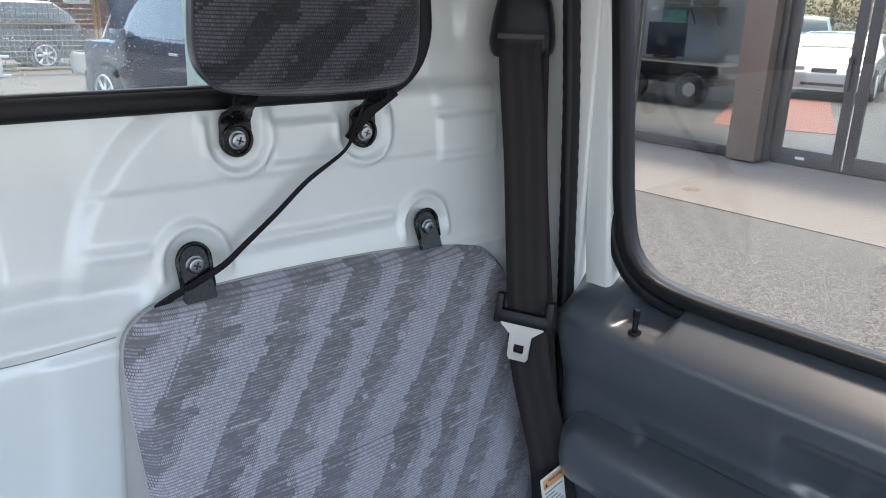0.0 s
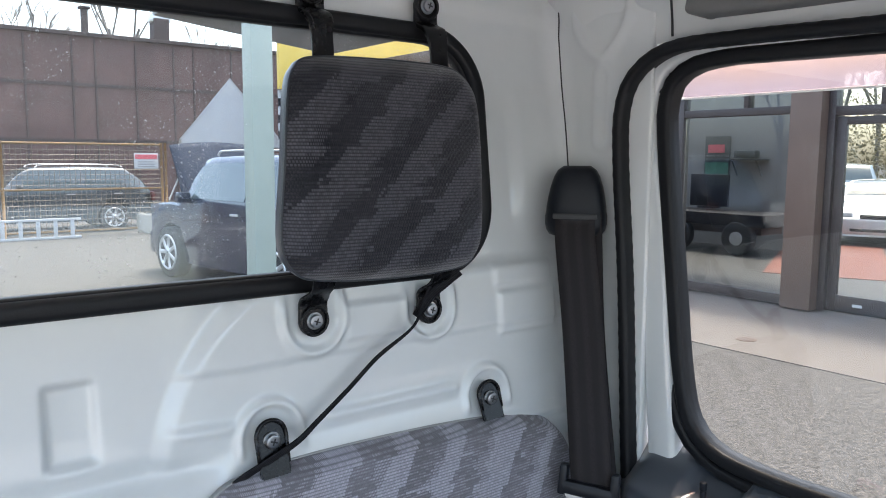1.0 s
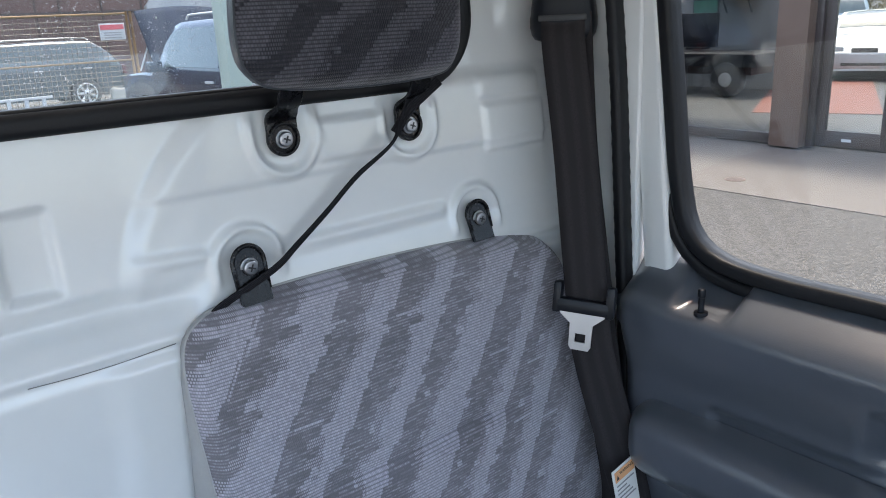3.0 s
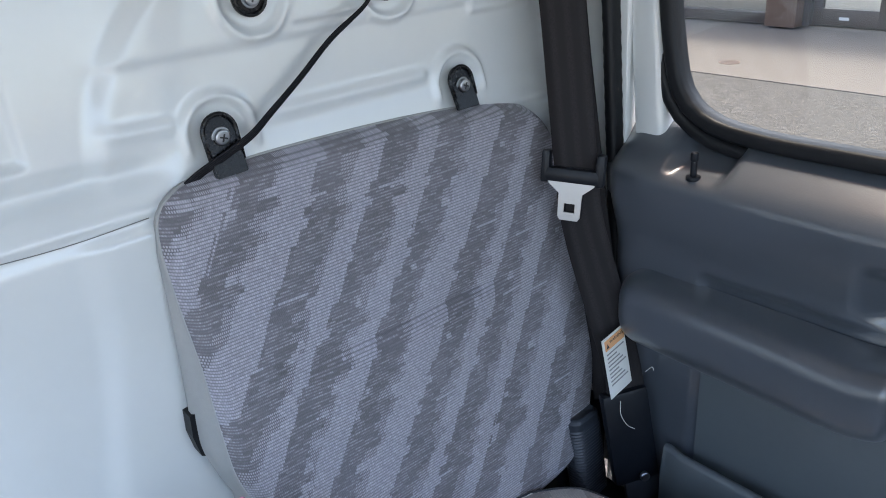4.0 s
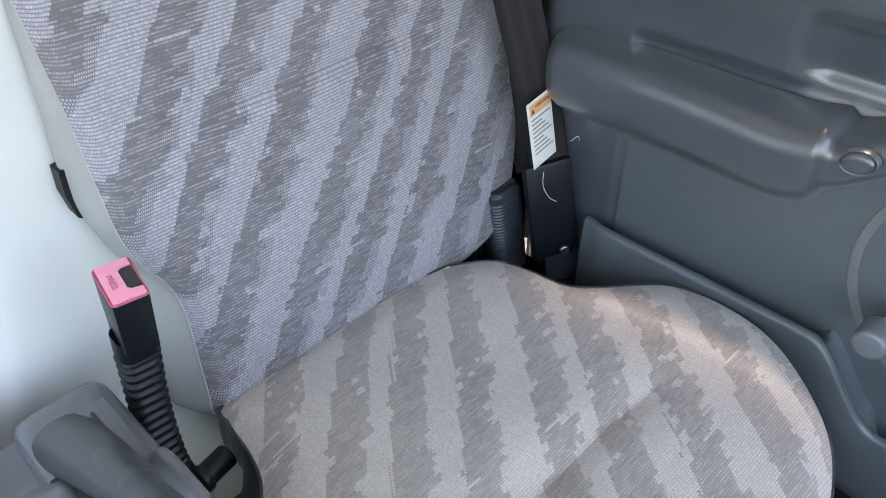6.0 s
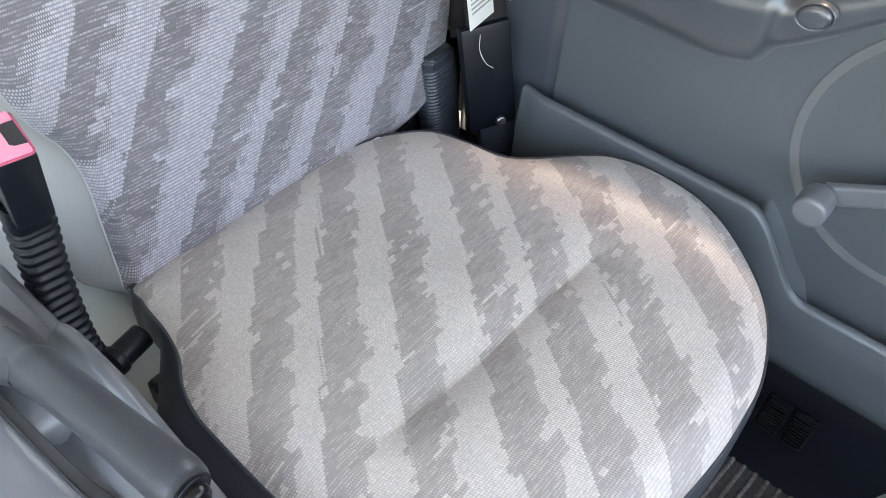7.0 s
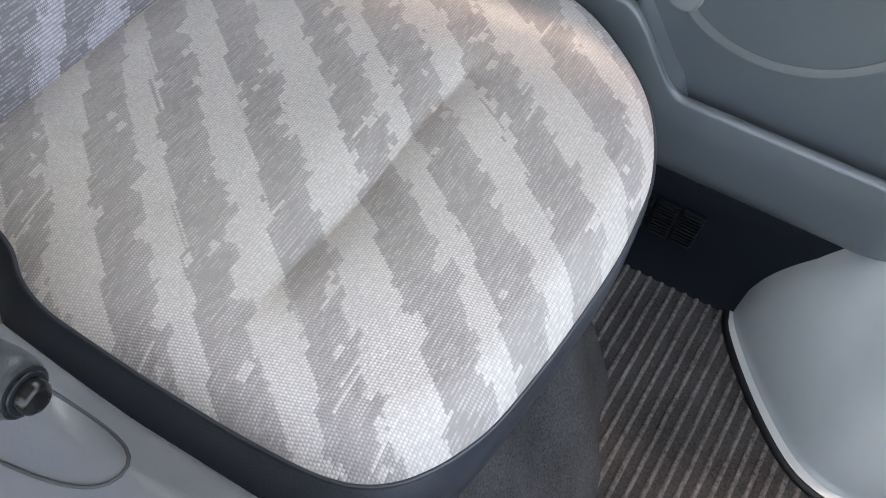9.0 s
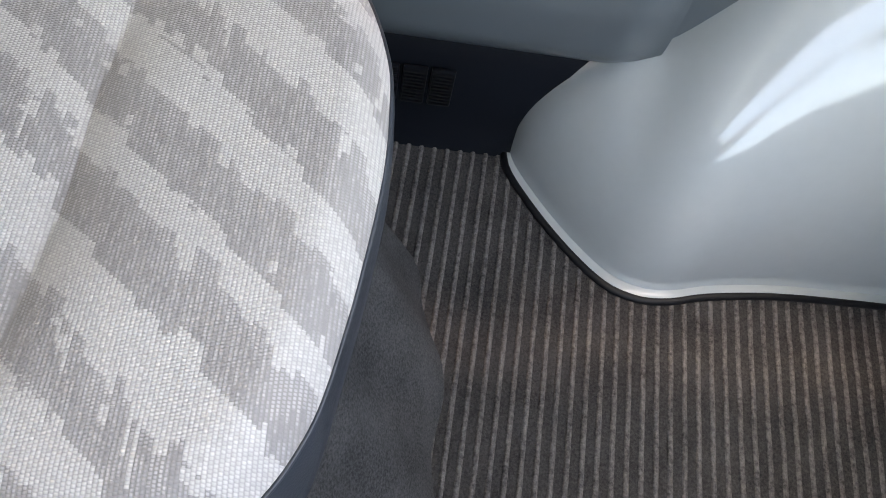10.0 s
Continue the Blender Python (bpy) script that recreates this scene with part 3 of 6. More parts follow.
sweep("inner_lip", [p - window_1.location for p in gasket_path(inner, 0.0, 0)], block_section(0.008, 0.014, 0.4), M_RUBBER, window_1, up=(0, 1, 0), closed=True)
pane = []
for off in (-0.002, -0.006):
    for x, z in rounded_rect(-0.516, 1.589, 0.480, 1.837, 0.066, 10):
        pane.append((x, 0.73 + 0.12 * (z - 1.44) - off - window_1.location.y, z - window_1.location.z))
k = len(pane) // 2
rear_pane = mesh_part("pane", pane, [tuple(range(k)), tuple(range(k, 2 * k))[::-1]] + [(i, (i + 1) % k, k + (i + 1) % k, k + i) for i in range(k)], M_REARGLASS, window_1, "dusty rear glass", smooth=False)
rear_pane.visible_shadow = False

# the joint between rear wall and pillar
seam = [Vector((0.6268, wall_y(z) - 0.0138 - 0.4 * pressing(0.600, z), z)) for z in [1.30 + 0.02 * i for i in range(33)]]
tagged(sweep("trim", seam, ring_section(0.0010, 6), M_SEALER, up=(1, 0, 0)), "dark sealer joint beside the pillar", "joint", kind="structure")
# flange joint of the lower panel
flange = [on_wall(x, 1.389 - 0.002 * math.sin(30 * x), 0.0006) for x in [0.005 + 0.005 * i for i in range(24)]]
tagged(sweep("trim", flange, ring_section(0.0004, 6), M_GREYGRIP, up=(0, 0, 1)), "thin joint under the rear wall ledge", "joint", kind="structure")


def build_ceiling():
    """Roof lining with both side rails, from the windscreen to the rear wall."""
    half = [(0.6365, 1.836), (0.634, 1.862), (0.628, 1.890), (0.612, 1.914), (0.575, 1.935), (0.52, 1.952), (0.40, 1.965), (0.20, 1.972)]
    sect = half + [(-x, z) for x, z in reversed(half)]
    ys = [-0.38 + 0.04 * i for i in range(31)]
    verts = [(x, y, z + 0.004 * math.sin(y * 5)) for y in ys for x, z in sect]
    ob = mesh_part("ceiling", verts, grid_faces(len(ys), len(sect)), M_PAINT)
    return tagged(ob, "white enamelled steel cab roof with curved side rails", "roof", kind="structure")


build_ceiling()
rail_seam = [Vector((x, 0.60, z)) for x, z in ((0.6345, 1.842), (0.6320, 1.866), (0.6262, 1.890), (0.6105, 1.913), (0.574, 1.934), (0.52, 1.951))]
tagged(sweep("trim", smooth_path(rail_seam, 20), ring_section(0.0014, 6), M_SEALER, up=(0, 1, 0)), "panel joint over the door opening", "joint", kind="structure")

# floor, seat box and walls that close the cab
floor_bm = box_bm((1.32, 1.6, 0.02), (0, -0.04, FLOOR - 0.016))
tagged(part("floor", floor_bm, M_DUSTY), "white enamelled steel cab floor", "floor", kind="structure")


def plain_wall(name, size, at, mat, label):
    return tagged(box(name, size, at, mat), label, "wall", kind="structure")


plain_wall("wall_front", (1.32, 0.05, 0.55), (0, -0.80, 0.905), M_VINYL2, "dark dashboard bulkhead under the windscreen")
# unseen block, sized to shade the footwell and bounce some light back
plain_wall("wall_dashboard", (1.24, 0.36, 0.24), (0, -0.61, 1.02), M_GREYVINYL, "unseen grey dashboard block added to shade the footwell")
plain_wall("wall_underbody", (1.20, 1.46, 0.59), (0, -0.04, 0.302), M_SEALER, "dark underbody of the cab down to the ground")
plain_wall("wall_front_header", (1.32, 0.05, 0.10), (0, -0.40, 1.925), M_PAINT, "white windscreen header")
for px in (0.635, -0.635):
    tagged(sweep("wall_front_pillar", [Vector((px, -0.84, 1.14)), Vector((px, -0.62, 1.53)), Vector((px, -0.40, 1.90))], block_section(0.06, 0.05, 0.3), M_PAINT, up=(1, 0, 0)), "white raked windscreen pillar", "pillar", kind="structure")
# unseen wall; its height and dark colour hold back low light from the left
plain_wall("wall_left", (0.05, 1.52, 0.46), (-0.655, -0.02, 0.85), M_VINYL2, "unseen dark wall added to block low light from the far side")
plain_wall("wall_left_header", (0.04, 1.12, 0.14), (-0.65, 0.18, 1.90), M_PAINT, "white rail over the far door window")
plain_wall("wall_left_pillar", (0.04, 0.14, 0.60), (-0.655, 0.70, 1.64), M_PAINT, "white pillar behind the far door")
plain_wall("wall_right_header", (0.03, 1.22, 0.09), (0.684, 0.10, 1.885), M_PAINT, "white rail over the near door")
plain_wall("wall_right_outer", (0.03, 1.45, 0.70), (0.700, -0.05, 0.985), M_PAINT, "white outer skin of the near door")
plain_wall("wall_rear_lower", (1.32, 0.03, 0.30), (0, 0.735, 0.77), M_PAINT, "white lower rear wall behind the seats")

# ---------------------------------------------------------------- door
door_1 = thing("door_1", "closed passenger door with dark vinyl trim, white frame and black seals", "door", (0.61, 0.1, 1.0), kind="structure")
DO = door_1.location


def door_x(y, z):
    """Inner face of the door trim."""
    x = 0.606 - 0.016 * sstep(z, 1.23, 1.305)
    if z > 1.316:                                   # shoulder turns over and slopes up to the glass
        q = min((z - 1.316) / 0.020, 1.0)
        x += 0.0160 * q * q + 1.55 * max(0.0, z - 1.336)
    x += 0.02 * sstep(y, 0.597, 0.628) ** 2         # rear edge turns to the frame
    # recessed lower field with a raised border at the rear
    low = 1 - sstep(z, 1.215, 1.23)
    x += 0.007 * low * (1 - sstep(y, 0.492, 0.503))
    # cup behind the inner handle
    cup = sstep(y, 0.12, 0.18) * (1 - sstep(y, 0.315, 0.350)) * sstep(z, 1.210, 1.240) * (1 - sstep(z, 1.276, 1.300))
    x += 0.015 * cup
    # dish round the lock pin
    dish = sstep(y, 0.478, 0.490) * (1 - sstep(y, 0.540, 0.552)) * sstep(z, 1.326, 1.334)
    x += 0.022 * dish * (1 - sstep(z, 1.362, 1.371))
    return x


def build_door_trim():
    ys = [0.63 - 0.005 * i for i in range(252)]
    zs = [0.80 + 0.01 * i for i in range(41)] + [1.2025 + 0.004 * i for i in range(43)]
    verts = [Vector((door_x(y, z), y, z)) - DO for z in zs for y in ys]
    ob = mesh_part("upper_trim", verts, grid_faces(len(zs), len(ys), flip=True), M_VINYL, door_1, "grained dark blue-grey vinyl trim")
    return ob


build_door_trim()
# moulded lower field over the trim
ys = [0.491 - 0.01 * i for i in range(108)]
zs = [0.80 + 0.012 * i for i in range(35)]
field = [Vector((door_x(y, min(z, 1.20)) - 0.004, y, z)) - DO for z in zs for y in ys]
mesh_part("lower_field", field, grid_faces(len(zs), len(ys), flip=True), M_VINYL2, door_1, "smooth slate-grey lower door field")


def build_armrest():
    """Padded armrest: a rounded loaf that swells to the front and runs up into the pull."""
    n, m = 140, 28
    verts = []
    for i in range(n):
        y = 0.588 - 0.00375 * i
        end = math.sqrt(max(0.0, 1 - max(0.0, (y - 0.555) / 0.033) ** 2))
        rise = sstep(-y, -0.33, -0.09)
        mid = 1.167 + 0.108 * rise
        high = 0.043 * (0.55 + 0.45 * end) - 0.012 * sstep(-y, -0.33, -0.15)
        low = 0.046 * (0.55 + 0.45 * end) + 0.004 * math.sin(min(max((0.58 - y) / 0.3, 0), 1) * math.pi) - 0.026 * sstep(-y, -0.30, -0.16)
        out = (0.054 + 0.006 * sstep(-y, -0.45, -0.30)) * (0.15 + 0.85 * end)
        notch = sstep(-y, -0.290, -0.278)
        high, low, out = high * (1 - 0.28 * notch), low * (1 - 0.30 * notch), out * (1 - 0.10 * notch)
        for j in range(m):
            a = math.pi * j / (m - 1)
            c, s = math.cos(a), math.sin(a)
            x = 0.611 - out * s ** (0.50 if c > 0 else 0.95)
            z = mid + (high * c ** 0.60 if c > 0 else -low * abs(c) ** 0.85)
            verts.append(Vector((x, y, z)) - DO)
    faces = grid_faces(n, m) + [tuple(range(m))]
    return mesh_part("armrest", verts, faces, M_VINYL, door_1, "padded dark vinyl armrest")


armrest = build_armrest()
# oval finger pull on the armrest
PULL = Vector((0.5500, 0.255, 1.202))


def pull_loop(ry, rz, dx, n=36):
    return [PULL + Vector((dx, 1.35 * ry * math.cos(q), 1.35 * rz * math.sin(q) - 0.20 * ry * math.cos(q))) - DO for q in [2 * math.pi * i / n for i in range(n)]]


pull = skirt("pull_rim", [pull_loop(0.0112, 0.0086, 0.006), pull_loop(0.0108, 0.0082, 0.0002), pull_loop(0.0104, 0.0079, -0.0003), pull_loop(0.0097, 0.0072, 0.0014), pull_loop(0.0088, 0.0064, 0.0016)], M_VINYL, armrest, "oval pull recess", closed_end=True)
skirt("pull_button", [pull_loop(0.0092, 0.0068, 0.0016), pull_loop(0.0087, 0.0064, -0.0014), pull_loop(0.0070, 0.0050, -0.0024), pull_loop(0.0035, 0.0024, -0.0027)], M_VINYL, pull, closed_end=True)


def pocket_rim(y):
    return 0.912 + 0.080 * sstep(y, 0.160, 0.248)


def build_pocket():
    """Map pocket: an outer wall with a rolled lip, higher at the rear."""
    ys = [0.516 - 0.006 * i for i in range(105)]
    verts = []
    for y in ys:
        rim = pocket_rim(y)
        end = sstep(y, -0.108, -0.05) * (1 - sstep(y, 0.490, 0.512))
        fat = 0.018 + 0.020 * (end if y < 0.3 else 0.75 + 0.25 * end)
        for k in range(14):
            t = k / 13
            z = 0.797 + (rim - 0.797) * t
            x = 0.612 - fat * (math.sin(min(t * 2.2, 1) * math.pi / 2) ** 0.8) + 0.004 * sstep(t, 0.8, 1.0)
            verts.append(Vector((x, y, z)) - DO)
        x = verts[-1].x + DO.x
        for a, b in ((0.0015, 0.0045), (0.0055, 0.0068), (0.0098, 0.0050), (0.0122, -0.004), (0.0122, -0.03)):
            verts.append(Vector((x + a, y, rim + b)) - DO)
    return mesh_part("map_pocket", verts, grid_faces(len(ys), 19, flip=True), M_VINYL2, door_1, "slate plastic map pocket")


pocket = build_pocket()
# rounded saddle that closes the high rear part of the pocket against the door
web = []
for i in range(30):
    q = i / 29
    y = 0.250 - 0.092 * q
    for j in range(12):
        k = j / 11
        z = pocket_rim(y) + 0.0055 - 0.0055 * math.sin(math.pi * k) + 0.002 * k
        z -= 0.030 * max(0.0, (q - 0.80) / 0.20) ** 1.4 + 0.022 * max(0.0, 1 - q / 0.16)
        web.append(Vector((0.5800 + 0.032 * k, y - 0.006 * math.sin(math.pi * k) * q, z)) - DO)
mesh_part("pocket_web", web, grid_faces(30, 12), M_VINYL2, pocket)
# ring of pressed pattern on the lower field
ring = []
for i in range(97):
    q = 2 * math.pi * i / 96
    for r, d in ((0.1180, 0.0), (0.1182, 0.0006), (0.1268, 0.0006), (0.1270, 0.0)):
        ring.append(Vector((0.6085 - d, 0.119 + r * math.cos(q), 1.0905 + r * math.sin(q))) - DO)
mesh_part("pressed_ring", ring, grid_faces(97, 4), M_RINGBAND, door_1, "finely ribbed pressed ring", smooth=False)

# window crank
crank = new("window_crank")
crank.parent = door_1
TOX = pose(0, 0, 0, 0, 90, 0)
pivot, grip_at = Vector((0.592, 0.118, 1.081)), Vector((0.572, 0.1945, 1.045))
disc("pivot", 0.023, 0.024, Matrix.Translation(pivot - DO) @ TOX, M_CRANK, crank, 0.004)
arm = [Vector((0.584, 0.118, 1.083)), Vector((0.582, 0.14, 1.073)), Vector((0.580, 0.17, 1.058)), Vector((0.579, 0.192, 1.047))]
sweep("arm", [p - DO for p in smooth_path(arm, 16)], block_section(0.010, 0.021, 0.4), M_CRANK, crank)
disc("knob", 0.0150, 0.030, Matrix.Translation(grip_at - DO + Vector((-0.012, 0, 0))) @ TOX, M_CRANK, crank, 0.005, label="round grey crank knob")

# lock pin
pin = new("lock_pin")
pin.parent = door_1
disc("stem", 0.0034, 0.028, Matrix.Translation(Vector((0.607, 0.517, 1.338)) - DO), M_BLACK, pin, 0.001, 16)
disc("cap", 0.0042, 0.010, Matrix.Translation(Vector((0.607, 0.517, 1.353)) - DO), M_BLACK, pin, 0.002, 16)
disc("collar", 0.0075, 0.005, Matrix.Translation(Vector((0.607, 0.517, 1.330)) - DO), M_BLACK, pin, 0.0015, 20)

# white frame and seals round the glass
frame_line = smooth_path([(0.652, 0.594, 1.33), (0.652, 0.605, 1.45), (0.652, 0.622, 1.62), (0.652, 0.640, 1.745), (0.652, 0.634, 1.797), (0.652, 0.60, 1.828), (0.652, 0.50, 1.836), (0.652, 0.2, 1.834), (0.652, -0.40, 1.825)], 90)
sweep("frame", [p - DO for p in frame_line], block_section(0.040, 0.030, 0.3), M_PAINT, door_1, "white enamelled window frame", up=(1, 0, 0))
glass_line = [(0.648, -0.60, 1.375), (0.648, 0.10, 1.370), (0.648, 0.36, 1.369), (0.648, 0.46, 1.369), (0.648, 0.525, 1.378), (0.648, 0.560, 1.405), (0.648, 0.576, 1.46), (0.648, 0.588, 1.55), (0.648, 0.609, 1.72), (0.648, 0.610, 1.772), (0.648, 0.592, 1.802), (0.648, 0.54, 1.814), (0.648, 0.40, 1.812), (0.648, -0.60, 1.792)]
seal_path = smooth_path(glass_line, 150)
sweep("window_seal", [p - DO for p in seal_path], block_section(0.017, 0.026, 0.3), M_RUBBER, door_1, "black rubber glass seal", up=(1, 0, 0))
grown = []
for i, p in enumerate(seal_path):
    t = (seal_path[min(i + 1, 149)] - seal_path[max(i - 1, 0)]).normalized()
    nrm = t.cross(Vector((1, 0, 0)))
    grown.append(p + nrm * 0.0185 + Vector((0.001, 0, 0)))
sweep("seal_lip", [p - DO for p in grown], block_section(0.016, 0.018, 0.4), M_RUBBER, door_1, up=(1, 0, 0))
glass_rim = [(p.y, p.z) for p in seal_path]
gv = [Vector((x, y, z)) - DO for x in (0.6475, 0.6515) for y, z in glass_rim]
k = len(glass_rim)
door_pane = mesh_part("pane", gv, [tuple(range(k)), tuple(range(k, 2 * k))[::-1]], M_DOORGLASS, door_1, "clear door glass", smooth=False)
door_pane.visible_shadow = False

# outside weather shield over the door glass
weather_shield = thing("weather_shield", "smoky acrylic rain shield outside the top of the door window", "rain shield", (0.70, 0, 1.8))
sh = []
for i in range(40):
    y = 0.66 - 0.032 * i
    for a, b in ((0.680, 1.842), (0.700, 1.830), (0.716, 1.806), (0.724, 1.782)):
        sh.append(Vector((a, y, b)) - weather_shield.location)
mesh_part("shield", sh, grid_faces(40, 4), M_VISOR, weather_shield)
# white strip paints the sun's glint along the acrylic's lower edge
edge = [Vector((0.7245, 0.66 - 0.032 * i, 1.7805)) - weather_shield.location for i in range(40)]
sweep("sun_edge", edge, ring_section(0.0016, 6), M_SUNEDGE, weather_shield, "white strip standing for sunlight on the lower edge")

# body seal round the door opening
open_line = smooth_path([(0.622, 0.585, 0.66), (0.622, 0.600, 0.90), (0.622, 0.617, 1.15), (0.622, 0.630, 1.354), (0.622, 0.643, 1.56), (0.622, 0.656, 1.70), (0.622, 0.656, 1.765), (0.622, 0.637, 1.804), (0.622, 0.590, 1.827), (0.622, 0.50, 1.829), (0.622, 0.30, 1.823), (0.622, -0.60, 1.796)], 420)
body_seal = sweep("trim", open_line, block_section(0.014, 0.021, 0.4), M_RUBBER, up=(1, 0, 0), scale=[1.0 + 0.05 * (i % 3 == 0) for i in range(420)])
tagged(body_seal, "black beaded rubber seal round the door opening", "door seal", kind="structure")
# dark strip drawn in place of the shade between seal and door frame
gap = [p + Vector((0.016, -0.001, -0.001)) for p in open_line]
tagged(sweep("trim", gap, block_section(0.007, 0.010, 0.3), M_SEALER, up=(1, 0, 0)), "dark strip for the shaded gap behind the door seal", "door seal", kind="structure")

# grab handle and coat hook on the roof rail
grab = thing("grab_handle", "grey moulded grab handle on the roof rail", "grab handle", (0.60, 0.3, 1.88))
gp = smooth_path([(0.612, 0.545, 1.874), (0.596, 0.536, 1.861), (0.586, 0.515, 1.856), (0.583, 0.38, 1.852), (0.583, 0.25, 1.850), (0.592, 0.20, 1.852), (0.610, 0.185, 1.862)], 40)
sweep("grip", [p - grab.location for p in gp], block_section(0.018, 0.036, 0.4), M_GREYGRIP, grab, up=(1, 0, 0))
for my in (0.535, 0.195):
    box("mount", (0.018, 0.040, 0.036), Vector((0.612, my, 1.872)) - grab.location, M_GREYGRIP, grab, 0.006)
    box("screw_slot", (0.004, 0.006, 0.016), Vector((0.5915, my - 0.005, 1.860)) - grab.location, M_SEALER, grab, 0.001, "dark screw slot")
hook = thing("roof_lining_clip", "grey plastic clip in the upper rear corner", "clip", (0.60, 0.73, 1.925))
disc("cap", 0.03, 0.012, pose(0, 0, 0, 30, -30, 0), M_GREYGRIP, hook, 0.004)

# sill beside the floor with vent grilles
sill = thing("door_sill", "dark plastic sill panel with three small vent grilles", "sill", (0.61, 0.15, FLOOR), kind="structure")
sv = []
for i in range(30):
    y = 0.62 - 0.026 * i
    for x, z in ((0.585, 0.628), (0.592, 0.640), (0.604, 0.672), (0.612, 0.76), (0.622, 0.79), (0.66, 0.80)):
        sv.append(Vector((x, y, z)) - sill.location)
mesh_part("panel", sv, grid_faces(30, 6), M_SILL, sill)
for gy in (0.158, 0.128, 0.098):
    grille = box("vent_frame", (0.004, 0.026, 0.060), Vector((0.6055, gy, 0.722)) - sill.location, M_BLACK, sill, 0.0015)
    for s in range(10):
        box("slat", (0.005, 0.023, 0.0024), Vector((0.6028, gy, 0.697 + 0.0056 * s)) - sill.location, M_RUBBER, grille)

# ---------------------------------------------------------------- wheel arch in the footwell
arch = thing("wheel_arch", "glossy white enamelled wheel arch, toned down for the footwell's shade", "wheel arch", (0.55, -0.3, FLOOR), kind="structure")
rim = smooth_path([(0.640, 0.012, FLOOR), (0.605, 0.006, FLOOR), (0.571, -0.004, FLOOR), (0.505, -0.052, FLOOR), (0.452, -0.105, FLOOR), (0.434, -0.145, FLOOR), (0.434, -0.185, FLOOR), (0.446, -0.235, FLOOR), (0.456, -0.32, FLOOR), (0.459, -0.45, FLOOR), (0.46, -0.76, FLOOR)], 80)
top = smooth_path([(0.662, 0.012, 0.665), (0.657, -0.030, 0.755), (0.652, -0.075, 0.815), (0.652, -0.125, 0.86), (0.662, -0.17, 0.95), (0.670, -0.21, 1.03), (0.675, -0.28, 1.09), (0.675, -0.42, 1.12), (0.67, -0.76, 1.13)], 80)
av = []
for i in range(80):
    a, b = rim[i], top[i]
    ctl = Vector((a.x + 0.10 * (b.x - a.x), a.y + 0.35 * (b.y - a.y), a.z + (0.92 - 0.14 * sstep(i, 4, 14) * (1 - sstep(i, 34, 46))) * (b.z - a.z)))
    for j in range(26):
        t = j / 25
        p = a * (1 - t) ** 2 + ctl * 2 * t * (1 - t) + b * t * t
        p.z += 0.006 * math.sin(t * math.pi) * math.sin(i * 0.12)
        av.append(p - arch.location)
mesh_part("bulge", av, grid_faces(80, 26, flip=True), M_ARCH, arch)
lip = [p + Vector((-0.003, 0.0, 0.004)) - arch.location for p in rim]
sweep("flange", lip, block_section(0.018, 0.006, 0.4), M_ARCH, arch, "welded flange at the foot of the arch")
lip2 = [p + Vector((-0.012, 0.004, 0.003)) - arch.location for p in rim]
sweep("edge_trim", lip2, ring_section(0.005, 8), M_RUBBER, arch)

# pointed tab of the flange at the rear corner of the arch
bm = bmesh.new()
tab = [bm.verts.new(Vector((x, y, z)) - arch.location) for z in (0.642, 0.646) for x, y in ((0.617, 0.030), (0.606, 0.004), (0.642, -0.002), (0.640, 0.012))]
bm.faces.new(tab[:4][::-1])
bm.faces.new(tab[4:])
for a in range(4):
    bm.faces.new((tab[a], tab[(a + 1) % 4], tab[4 + (a + 1) % 4], tab[4 + a]))
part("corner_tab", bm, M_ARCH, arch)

# carpet mat with raised ribs
mat_ob = thing("floor_mat", "charcoal ribbed carpet mat on the cab floor", "floor mat", (0.25, -0.2, FLOOR))
box("backing", (0.86, 0.98, 0.006), (0, 0, -0.002), M_MAT, mat_ob)
ang = radians(-4)
for i in range(63):
    s = -0.48 + 0.0153 * i
    pth = [Vector((u * math.cos(ang) - s * math.sin(ang), u * math.sin(ang) + s * math.cos(ang), 0.0012 + 0.0006 * math.sin(u * 70 + i))) for u in [-0.42 + 0.028 * k for k in range(31)]]
    sweep("rib", pth, block_section(0.0058, 0.0030, 0.45, 1), M_RIB, mat_ob)

# felt-covered front of the seat box
felt = thing("seat_box", "grey felt-covered box under the passenger seat", "seat box", (0.3, 0.3, FLOOR))
foot = smooth_path([(0.600, 0.255, FLOOR), (0.545, 0.215, FLOOR), (0.487, 0.168, FLOOR), (0.432, 0.103, FLOOR), (0.35, 0.076, FLOOR), (0.29, 0.066, FLOOR), (0.18, 0.062, FLOOR), (0.04, 0.06, FLOOR)], 50)
brow = smooth_path([(0.600, 0.30, 0.925), (0.56, 0.27, 0.925), (0.50, 0.235, 0.925), (0.44, 0.21, 0.925), (0.36, 0.20, 0.925), (0.29, 0.195, 0.925), (0.18, 0.19, 0.925), (0.04, 0.19, 0.925)], 50)
fv = []
for i in range(50):
    for j in range(16):
        t = j / 15
        p = foot[i].lerp(brow[i], t)
        p.y += 0.035 * math.sin(t * math.pi) * t - 0.006 * math.sin(i * 0.5 + j * 0.4)
        fv.append(p - felt.location)
mesh_part("felt_front", fv, grid_faces(50, 16), M_FELT, felt, "grey felt carpet with loose folds")
box("steel_top", (0.42, 0.52, 0.04), Vector((0.250, 0.46, 0.900)) - felt.location, M_DUSTY, felt, 0.004, "dusty white enamelled steel top")
tagged(box("wall_pillar_trim", (0.10, 0.09, 0.16), (0.560, 0.665, 0.925), M_BLACK, bevel=0.01), "black lower pillar trim beside the seat", "trim", kind="structure")
